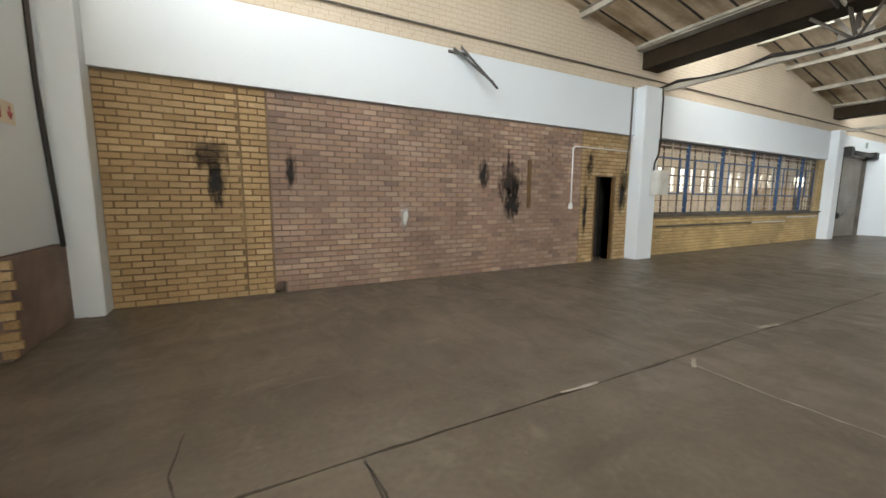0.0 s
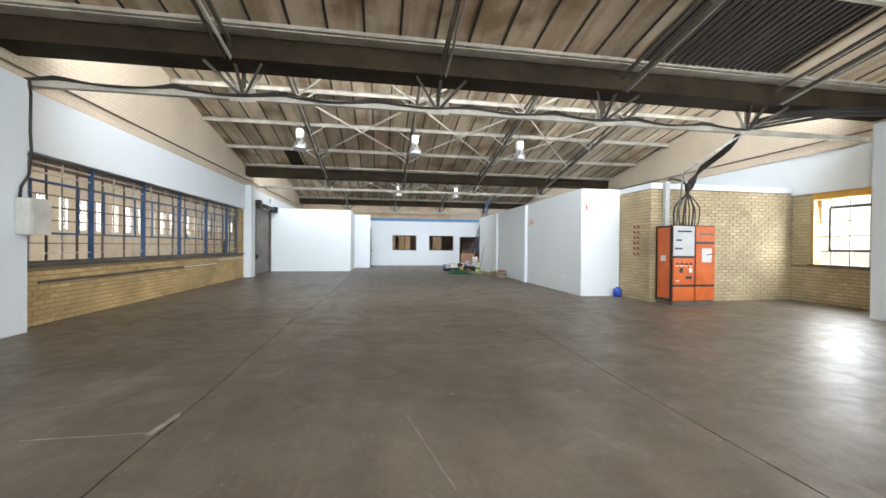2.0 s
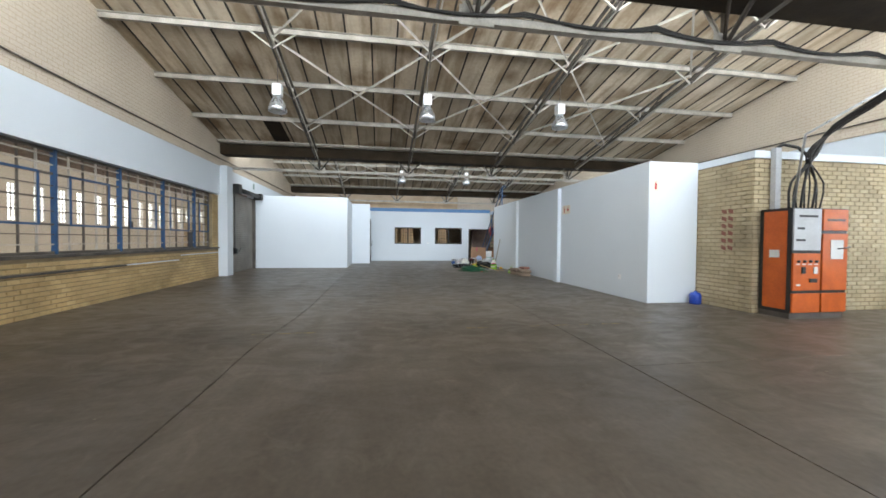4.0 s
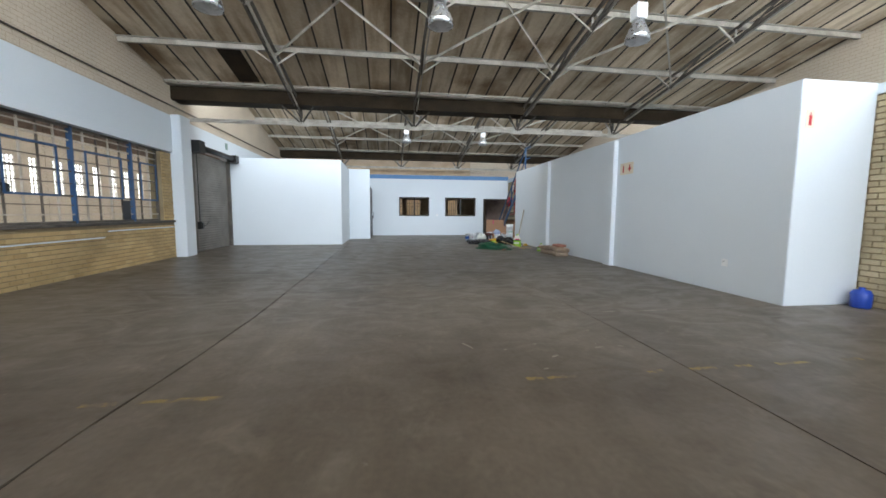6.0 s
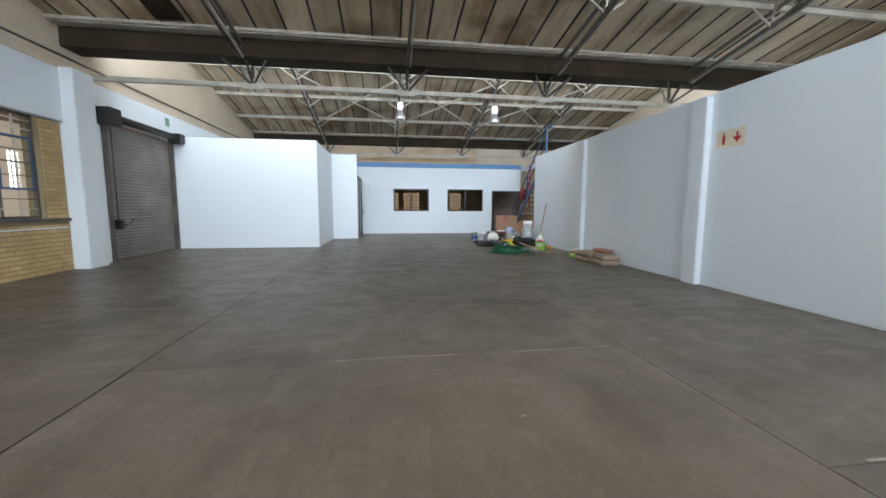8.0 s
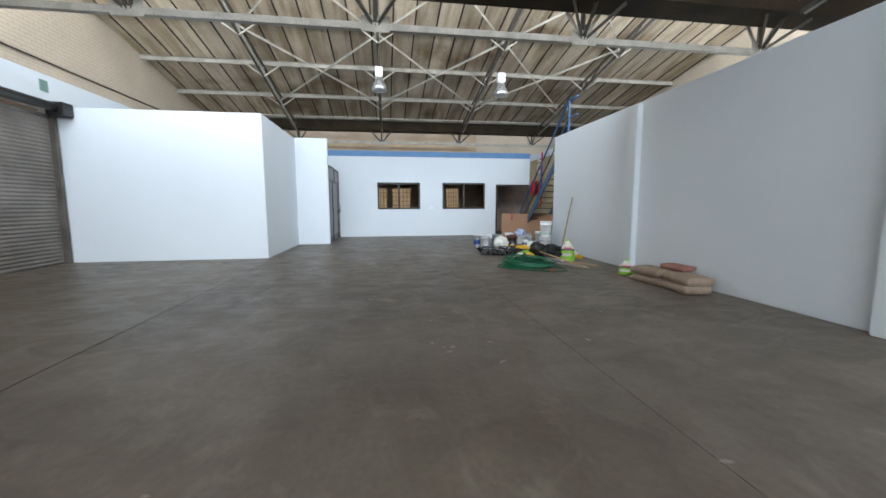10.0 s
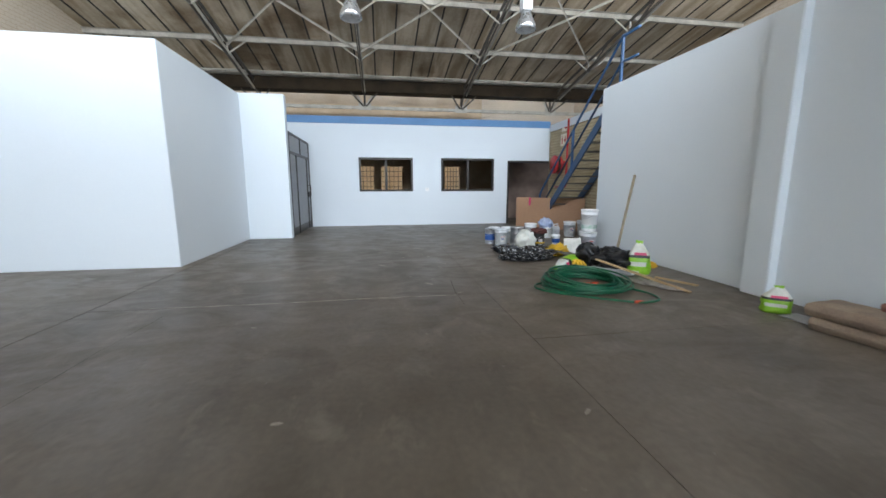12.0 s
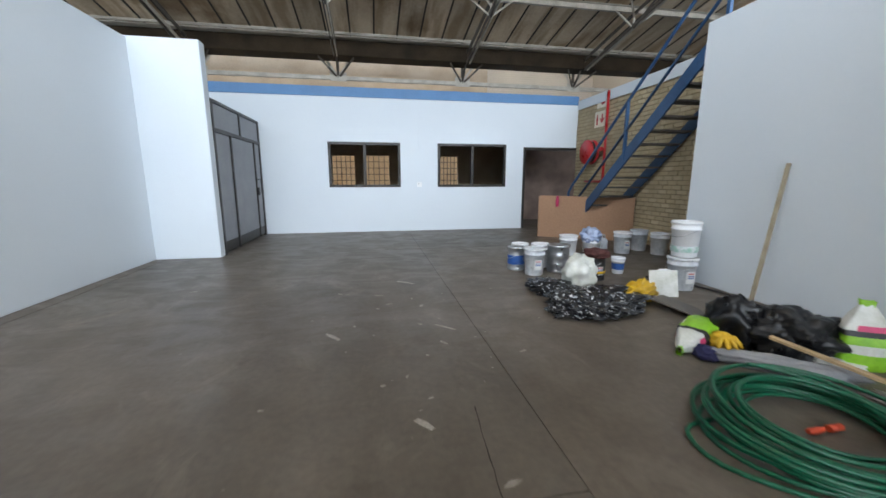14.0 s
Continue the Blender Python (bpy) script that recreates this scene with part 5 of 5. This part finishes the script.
def print_bag(name, label, m, w, d, h, seed, lying=False):
    """A gusseted paper bag: boxy foot, slumped body, flattened crumpled mouth."""
    ob = thing(name, label, "bag", at=m)
    n = 40
    prof = ((0.0, 0.9, 0.86), (0.03, 0.98, 0.97), (0.12, 1.0, 1.0), (0.25, 0.99, 0.98), (0.38, 0.97, 0.93), (0.5, 0.95, 0.86), (0.58, 0.93, 0.78), (0.66, 0.8, 0.66), (0.76, 0.62, 0.5), (0.86, 0.42, 0.3), (0.93, 0.28, 0.18), (1.0, 0.34, 0.16))

    def ring(k, out=0.0):
        f, a, b = prof[k]
        pts = []
        for i in range(n):
            q = 2 * math.pi * i / n
            c, e = math.cos(q), math.sin(q)
            g = 1 + 0.14 * noise.noise((c * 1.8 + seed, e * 1.8, f * 5)) + 0.05 * noise.noise((c * 5, e * 5 + seed, f * 11))
            x = math.copysign(abs(c) ** 0.55, c) * (w / 2 * a * g + out)
            y = math.copysign(abs(e) ** 0.7, e) * (d / 2 * b * g + out)
            z = h * f + (0.05 * h * noise.noise((c * 2.5, e * 2, seed)) if f > 0.7 else 0.0)
            pts.append((x + 0.04 * w * f * f * math.sin(seed), y + 0.1 * d * f * f * math.cos(seed), max(0.0, z)))
        return pts

    def skin(k0, k1, out=0.0, span=range(n), foot=False):
        s = Shape()
        vs = [p for k in range(k0, k1 + 1) for p in ring(k, out)]
        s.add(vs, [(r * n + i, r * n + (i + 1) % n, (r + 1) * n + (i + 1) % n, (r + 1) * n + i) for r in range(k1 - k0) for i in span], True)
        if foot:
            s.f.append(tuple(range(n))[::-1])
            s.smooth.append(False)
        return used(s)

    part("lower_bag", skin(0, 5, foot=True), M_LIME, ob, "lime green printed lower half")
    part("upper_bag", skin(5, 10), M_BAGWHITE, ob, "white upper half")
    part("torn_mouth", skin(10, 11), M_LIME, ob)
    for lo in (8, 28):
        part("pink_print", skin(6, 7, 0.003, range(lo, lo + 5)), M_PINK, ob)
    part("black_band", skin(5, 6, 0.002), M_BLACK, ob)
    for lo in (5, 25):
        part("print_bar", skin(3, 4, 0.003, range(lo, lo + 7)), M_BAGWHITE, ob)
    return ob


print_bag("filler_bag", "lime green and white bag of filler standing open", pose(19.84, -5.24, 0, 0, 0, 60), 0.3, 0.18, 0.48, 21)
print_bag("filler_bag", "small lime green and white bag on the floor", pose(18.05, -5.46, 0, 0, 0, 50), 0.25, 0.16, 0.27, 23)
print_bag("filler_bag", "green and white filler bag lying on its side", pose(20.45, -4.6, 0.1, 0, 96, 115), 0.2, 0.26, 0.55, 25)
ob = thing("bin_bag", "black bin bag standing half full", "bin bag")
part("bag", moved(blob(0.36, 0.34, 0.42, 31, 0.42, 1.9), pose(20.35, -4.72, 0)), M_POLY, ob)
ob = thing("bin_bag", "slumped black bin bag on the floor", "bin bag")
part("bag", moved(blob(0.52, 0.58, 0.36, 33, 0.34, 2.0, 5), pose(20.1, -5.0, 0)), M_POLY, ob)
gl = thing("rubber_gloves", "pair of yellow rubber gloves on a bin bag", "gloves")
part("palm", moved(blob(0.16, 0.16, 0.12, 41, 0.35), pose(20.2, -4.48, 0.05)), M_YELLOW, gl)
for i in range(5):
    a = 2.2 + i * 0.5
    part("finger", Shape().tube([(20.2, -4.48, 0.1), (20.2 + 0.08 * math.cos(a), -4.48 + 0.08 * math.sin(a), 0.13), (20.2 + 0.13 * math.cos(a), -4.48 + 0.13 * math.sin(a), 0.08)], [0.022, 0.02, 0.012], 8), M_YELLOW, gl)
ob = thing("rolled_cloth", "grey rolled cloth with a dark blue end", "cloth")
part("roll", moved(blob(0.85, 0.16, 0.11, 45, 0.25), pose(19.9, -4.62, 0, 0, 0, 52)), material("grey_cloth", (0.3, 0.3, 0.31), None, 0.8, 0, 8, 60, 0.4), ob)
part("blue_end", moved(blob(0.16, 0.14, 0.1, 46, 0.3), pose(20.15, -4.3, 0)), material("navy_cloth", (0.02, 0.02, 0.08), None, 0.8), ob)
ob = thing("pale_sack", "flattened pale plastic sack under the bin bag", "sack")
part("sack", moved(blob(0.6, 0.3, 0.07, 47, 0.3), pose(19.95, -5.2, 0, 0, 0, -60)), M_BAGWHITE, ob)
ob = thing("timber_lath", "long pale timber lath lying across the clutter", "timber")
part("lath", Shape().bar((20.0, -4.66, 0.2), (18.78, -5.15, 0.015), 0.05, 0.018), M_WOOD, ob)
ob = thing("timber_lath", "short timber lath lying on the floor", "timber")
part("lath", Shape().bar((19.55, -5.3, 0.012), (19.05, -5.5, 0.012), 0.04, 0.02), M_WOOD, ob)
ob = thing("film_strip", "strip of crumpled translucent plastic film over the lath", "plastic film")
part("film", moved(blob(0.62, 0.2, 0.05, 61, 0.5, 4.5), pose(19.2, -5.0, 0.0, 0, 0, 22)), material("dusty_film", (0.36, 0.34, 0.31), (0.26, 0.24, 0.22), 0.4, 0, 12, 50, 0.4), ob)
ob = thing("plastic_bottle", "clear plastic bottle with a yellow cloth", "bottle")
part("bottle", Shape().tube([(20.6, -5.8, 0.06), (20.42, -5.76, 0.06), (20.36, -5.75, 0.06), (20.32, -5.74, 0.06)], [0.055, 0.055, 0.03, 0.018], 12), M_CLOUDY, ob)
part("cap", Shape().tube([(20.32, -5.74, 0.06), (20.29, -5.735, 0.06)], 0.02, 10), M_LBLUE, ob)
ob = thing("yellow_cloth", "small yellow cloth by the wall", "cloth")
part("cloth", moved(blob(0.2, 0.14, 0.09, 51, 0.4), pose(20.2, -5.72, 0)), M_YELLOW, ob)
ob = thing("floor_cable", "black cable lying along the foot of the white wall", "cable")
part("cable", Shape().tube([(22.3, -5.5, 0.012), (21.9, -5.75, 0.012), (21.5, -5.85, 0.012), (21.0, -5.82, 0.012), (20.6, -5.88, 0.012)], 0.012, 6), M_CABLE, ob)

ob = thing("broom_handle", "weathered wooden pole leaning on the white wall", "pole")
part("pole", Shape().bar((20.97, -5.62, 0), (21.05, -5.935, 1.45), 0.034, 0.026), M_POLE, ob)

# ---- coiled hose ----
hose = thing("garden_hose", "coiled green garden hose with orange-red connectors", "hose")
rn = random.Random(12)
pts = []
turns, per = 15, 44
for i in range(turns * per):
    a = 2 * math.pi * i / per
    t = i // per
    f = i / per
    R = 0.40 + 0.075 * math.sin(f * 2.1) + 0.03 * noise.noise((f * 0.8, 3.0, 0.2))
    ox, oy = 0.05 * math.sin(f * 1.7), 0.05 * math.cos(f * 1.3)
    z = 0.012 + 0.2 * (f / turns) * (0.7 + 0.3 * math.sin(a * 1.0 + 1)) + 0.02 * noise.noise((a * 0.5, 1.0, 2.0))
    pts.append((19.3 + ox + R * 0.95 * math.cos(a), -4.1 + oy + R * 1.12 * math.sin(a), max(0.012, z)))
part("coil", Shape().tube(pts, 0.012, 7), M_HOSE, hose)
loop = [(19.5, -3.72, 0.013), (19.45, -3.5, 0.012), (19.2, -3.46, 0.012), (18.9, -3.75, 0.012), (18.65, -4.1, 0.012), (18.52, -4.35, 0.012), (18.6, -4.6, 0.012), (18.85, -4.65, 0.012), (19.05, -4.5, 0.03)]
fine = []
for a in range(len(loop) - 1):
    for u in (0, 0.25, 0.5, 0.75):
        p0, p1, p2, p3 = (Vector(loop[max(0, min(len(loop) - 1, a + q))]) for q in (-1, 0, 1, 2))
        fine.append(0.5 * (2 * p1 + (p2 - p0) * u + (2 * p0 - 5 * p1 + 4 * p2 - p3) * u * u + (3 * p1 - p0 - 3 * p2 + p3) * u ** 3))
part("loose_loop", Shape().tube(fine, 0.012, 7), M_HOSE, hose)
for x, y, z in ((18.54, -4.3, 0.016), (19.3, -4.12, 0.03)):
    part("connector", Shape().tube([(x, y + 0.05, z), (x, y + 0.02, z), (x, y - 0.02, z), (x, y - 0.05, z)], [0.013, 0.018, 0.018, 0.013], 10), M_CONNECT, hose)
part("connector", Shape().tube([(19.3, -4.2, 0.03), (19.3, -4.28, 0.03)], 0.019, 10), M_CONNECT, hose)

# ---- cement sacks by the wall ----
def sack(label, x, y, z, turn, mat, w=0.58, d=0.4, h=0.125, seed=1):
    ob = thing("cement_sack", label, "sack", "cement sacks")
    s = Shape()
    n, m_ = 12, 8
    vs = []
    for top_side in (1, -1):
        for i in range(n + 1):
            for j in range(m_ + 1):
                u, v = (math.copysign(1 - (1 - abs(q)) ** 2.2, q) for q in (i / n * 2 - 1, j / m_ * 2 - 1))
                b = (max(0, 1 - u ** 16) * max(0, 1 - v ** 16)) ** 0.2
                k = 0.012 * noise.noise((u * 3 + seed, v * 3, top_side))
                vs.append((u * w / 2, v * d / 2 + 0.012 * noise.noise((u * 2, seed, v)), h / 2 + top_side * h / 2 * b * (1 if top_side < 0 else 1) + (k if top_side > 0 else 0)))
    q = (n + 1) * (m_ + 1)
    for side_ in (0, 1):
        for i in range(n):
            for j in range(m_):
                a = side_ * q + i * (m_ + 1) + j
                f = (a, a + m_ + 1, a + m_ + 2, a + 1)
                s.f.append(f if side_ == 0 else f[::-1])
                s.smooth.append(True)
    s.v = vs
    part("sack_body", moved(s, pose(x, y, z, 0, 0, turn)), mat, ob)
    return ob


sack("brown paper cement sack lying flat on the floor", 17.35, -5.5, 0, 8, M_SACK, seed=1)
sack("brown paper cement sack on top of another", 17.38, -5.48, 0.118, 5, M_SACK, seed=2)
sack("brown paper cement sack lying flat on the floor", 16.75, -5.5, 0, -4, M_SACK, seed=3)
sack("brown paper cement sack on top of another", 16.72, -5.53, 0.118, -8, M_SACK, seed=4)
sack("faded red cement sack leaning against the wall stack", 17.1, -5.68, 0.245, 3, M_SACKRED, 0.44, 0.26, 0.08, 5)
ob = thing("paper_sheet", "grey paper scrap on the floor by the sacks", "paper")
part("sheet", Shape().box(17.68, 17.95, -5.6, -5.38, 0.001, 0.012), M_GREY, ob)
jug = thing("blue_jug", "small blue plastic drum at the wall foot", "drum", at=pose(10.0, -6.86, 0))
part("drum", Shape().lathe([(0, 0), (0.1, 0), (0.115, 0.02), (0.115, 0.2), (0.09, 0.25), (0.035, 0.26), (0.035, 0.29), (0, 0.29)], 18), M_BLUEJUG, jug)

# floor marks: worn yellow line, paint flakes
marks = tagged(new("floor_markings"), "worn yellow line and white paint flecks on the floor", "floor marking", kind="structure")
M_YLINE = material("worn_yellow_line", (0.3, 0.22, 0.08), (0.17, 0.14, 0.1), 0.6, 0, 9, 40, 0.05, 0.2)
M_FLECK = material("paint_fleck", (0.34, 0.31, 0.27), (0.2, 0.18, 0.15), 0.7, 0, 12)
rn = random.Random(3)
for ya, yb in ((1.85, 1.62), (1.5, 0.95), (-1.3, -1.44), (-1.47, -1.72), (-2.35, -2.5), (-2.75, -3.0), (-3.2, -3.35), (-3.6, -3.95), (-4.3, -4.5)):
    k = 8
    part("line_piece", Shape().add([(8.375 + rn.uniform(-0.012, 0.012), ya + (yb - ya) * i / k, 0.0022) for i in range(k + 1)] + [(8.42 + rn.uniform(-0.014, 0.014), ya + (yb - ya) * i / k, 0.0022) for i in range(k, -1, -1)], [tuple(range(2 * k + 2))[::-1]]), M_YLINE, marks)
s = Shape()
for i in range(110):
    x, y = rn.uniform(-3, 26), rn.uniform(-5.3, 4.8)
    if i < 60:
        x, y = rn.gauss(*rn.choice(((15.5, 0.5), (9.2, 0.2), (20.9, 0.8), (21.3, 0.6)))), rn.gauss(-2.2, 0.5)
    r, k, a0 = rn.uniform(0.004, 0.02), 7, rn.uniform(0, 6)
    st = rn.uniform(1, 3.2)
    s.add([(x + r * st * math.cos(2 * math.pi * q / k) * rn.uniform(0.4, 1) * math.cos(a0) - r * math.sin(2 * math.pi * q / k) * math.sin(a0), y + r * st * math.cos(2 * math.pi * q / k) * math.sin(a0) + r * math.sin(2 * math.pi * q / k) * math.cos(a0), 0.0022) for q in range(k)], [tuple(range(k))])
def floor_streak(name, points, width, mat, z=0.0026, seed=0.0):
    """A ragged strip along a line on the floor."""
    pts, out_l, out_r = [], [], []
    for a, b in zip(points, points[1:]):
        k = max(2, int((Vector(b) - Vector(a)).length / 0.07))
        pts += [Vector(a).lerp(Vector(b), i / k) for i in range(k)]
    pts.append(Vector(points[-1]))
    for i, p in enumerate(pts):
        d = (pts[min(i + 1, len(pts) - 1)] - pts[max(i - 1, 0)]).normalized()
        side = Vector((-d.y, d.x))
        c = p + side * 0.012 * noise.noise((i * 0.5, seed, 1.0))
        q = width * (0.3 + 0.9 * abs(noise.noise((i * 0.43, seed, 7.0))))
        out_l.append((*(c + side * q), z)), out_r.append((*(c - side * q), z))
    k = len(pts)
    part(name, Shape().add(out_l + out_r, [(i, i + k, i + k + 1, i + 1) for i in range(k - 1)]), mat, marks)


M_FILLER = material("pale_joint_filler", (0.44, 0.41, 0.36), (0.27, 0.24, 0.2), 0.8, 0, 7, 60, 0.3)
M_CRACK = material("dark_crack", (0.03, 0.025, 0.02), (0.05, 0.042, 0.033), 0.9)
for k, (line, width, mat) in enumerate((
        (((1.42, 1.5), (1.35, 0.9), (1.36, 0.3), (1.33, -0.9)), 0.012, M_FILLER), (((3.1, 2.52), (3.09, 1.68)), 0.012, M_FILLER), (((3.05, 1.66), (3.42, 1.62)), 0.05, M_FILLER),
        (((3.12, -0.26), (2.6, -0.37), (2.09, -0.48)), 0.006, M_FILLER), (((19.2, 0.9), (19.17, -0.4), (19.2, -1.4), (19.18, -2.42)), 0.018, M_FILLER), (((19.86, -2.47), (19.3, -2.42), (18.8, -2.42)), 0.006, M_CRACK),
        (((11.93, -0.1), (11.95, -0.8), (11.93, -1.2)), 0.01, M_FILLER), (((11.93, -1.7), (11.95, -2.7)), 0.012, M_FILLER), (((10.25, -3.05), (10.22, -3.5), (10.23, -4.0)), 0.016, M_FILLER),
        (((-1.43, 1.56), (-1.4, 1.3), (-1.45, 0.7)), 0.012, M_CRACK), (((-2.3, 2.3), (-2.33, 1.9), (-2.22, 1.55)), 0.008, M_CRACK),
        (((0.05, 1.62), (0.42, 1.6)), 0.04, M_FILLER), (((6.6, 4.4), (6.9, 4.1)), 0.012, M_FILLER), (((21.1, -1.5), (20.95, -1.62)), 0.03, M_FILLER), (((22.7, -2.2), (22.55, -2.4)), 0.04, M_FILLER), (((21.15, -2.45), (21.0, -2.6)), 0.03, M_FILLER),
        (((19.8, -2.12), (19.7, -2.2)), 0.04, M_FILLER), (((9.28, -0.95), (9.12, -1.03)), 0.03, M_FILLER), (((1.55, 1.52), (1.35, 1.42)), 0.035, M_FILLER), (((18.9, 0.57), (18.1, 0.61), (17.0, 0.62)), 0.004, M_CRACK))):
    floor_streak("floor_mark", line, width, mat, seed=k * 3.3)
tagged(part("paint_flecks", s, M_FLECK, marks), kind="stuff")


# ---- bricks, laid course by course ----
def brick_mesh(name, w, mat):
    h, d, c = 0.073, 0.03, 0.004
    s = Shape().add([(-w / 2, d, 0), (w / 2, d, 0), (w / 2, d, h), (-w / 2, d, h), (-w / 2 + c, 0, c), (w / 2 - c, 0, c), (w / 2 - c, 0, h - c), (-w / 2 + c, 0, h - c)],
                    [(4, 5, 6, 7), (0, 1, 5, 4), (1, 2, 6, 5), (2, 3, 7, 6), (3, 0, 4, 7)])
    return s, s.mesh(name, mat)


def lay(parent, mat, place, u0, u1, z0, z1, holes=(), single=lambda u, z: True, seed=0):
    """Stretcher bond between u0 and u1; place(u, z, jitter) gives each brick's pose."""
    r = random.Random(seed)
    L, H = 0.23, 0.0853
    shapes = {}
    rest, k, row, count = Shape(), 0, 0, 0
    z = z0 + 0.006
    while z + 0.07 < z1:
        u = u0 - (0.115 if row % 2 else 0)
        while u < u1 - 0.03:
            a, b = max(u, u0), min(u + 0.22, u1)
            for h0, h1, g0, g1 in holes:
                if g0 < z + 0.04 < g1 and a < h1 and b > h0:
                    a, b = (a, min(b, h0)) if a < h0 else (max(a, h1), b)
            w = round(b - a, 2)
            um = (a + b) / 2
            if w > 0.03:
                if w not in shapes:
                    shapes[w] = brick_mesh("brick", w, mat)
                m = place(um, z, r.uniform(-0.003, 0.002))
                if single(um, z) and count < 300:
                    ob = new("brick", shapes[w][1])
                    ob.matrix_basis = m
                    ob.parent = parent
                    count += 1
                else:
                    rest.add([m @ Vector(p) for p in shapes[w][0].v], shapes[w][0].f)
            u += L
        z += H
        row += 1
    if rest.f:
        tagged(part("brickwork", rest, mat, parent), kind="stuff")


face_north = lambda u, z, j: pose(u, 5.8 + j, z)
panel_a = tagged(new("brick_panel"), "yellow face brick panel in the warehouse wall", "brick panel", kind="structure")
panel_b = tagged(new("brick_panel"), "stained brown brick infill panel in the warehouse wall", "brick panel", kind="structure")
panel_c = tagged(new("brick_panel"), "yellow brick panel around the narrow dark doorway", "brick panel", kind="structure")
panel_d = tagged(new("brick_panel"), "yellow brick apron under the long window", "brick panel", kind="structure")
lay(panel_a, M_BRICK_Y, face_north, -3.42, -1.9, 0, BAND_LOW, seed=1)
lay(panel_a, M_BRICK_Y, lambda u, z, j: pose(u, 5.792 + j, z), -1.88, -1.55, 0, BAND_LOW, single=lambda u, z: False, seed=2)
lay(panel_b, M_BRICK_B, face_north, -1.52, 4.74, 0, BAND_LOW, holes=((-1.6, -1.36, -1, 0.2),), single=lambda u, z: u < 0.8, seed=3)
lay(panel_c, M_BRICK_Y, face_north, 4.76, 6.35, 0, BAND_LOW, holes=((5.19, 5.89, -1, 2.0),), seed=4)
lay(panel_d, M_BRICK_A, face_north, 6.96, 17.49, 0, 1.0, single=lambda u, z: u < 14, seed=5)
lay(panel_d, M_BRICK_A, face_north, 17.02, 17.49, 1.06, BAND_LOW, single=lambda u, z: False, seed=6)
lay(west, M_BRICK_B, lambda u, z, j: pose(-3.735 - j, u, z, 0, 0, 90), 4.22, 5.5, 0, 0.88, seed=7)
for k in range(10):
    ob = new("brick", brick_mesh("brick", 0.1 + 0.05 * (k % 3), M_BRICK_Y)[1])
    ob.matrix_basis = pose(-3.74 + 0.03 * (k % 2), 4.19 - 0.03 * ((k * 7) % 3), 0.02 + k * 0.086, 0, 0, 8 * ((k * 5) % 3) - 8)
    ob.parent = west
lay(brick_block, M_BRICK_P, lambda u, z, j: pose(8.9 + j, -u, z, 0, 0, -90), 7.06, 11.5, 0, 3.0, single=lambda u, z: u < 9.2, seed=8)
lay(brick_block, M_BRICK_P, lambda u, z, j: pose(u, -7.05 - j, z, 0, 0, 180), 8.92, 10.2, 0, 3.0, single=lambda u, z: False, seed=9)
lay(stairwall, M_BRICK_P, lambda u, z, j: pose(u, -7.35 - j, z, 0, 0, 180), 21.95, 27.63, 0, 3.1, single=lambda u, z: u > 24.5, seed=10)
lay(south, M_BRICK_P, lambda u, z, j: pose(u, RIGHT - j, z, 0, 0, 180), 6.4, 8.9, 0, 0.99, seed=11)
lay(south, M_BRICK_P, lambda u, z, j: pose(u, RIGHT - j, z, 0, 0, 180), 8.42, 8.9, 1.0, BAND_LOW, single=lambda u, z: False, seed=12)
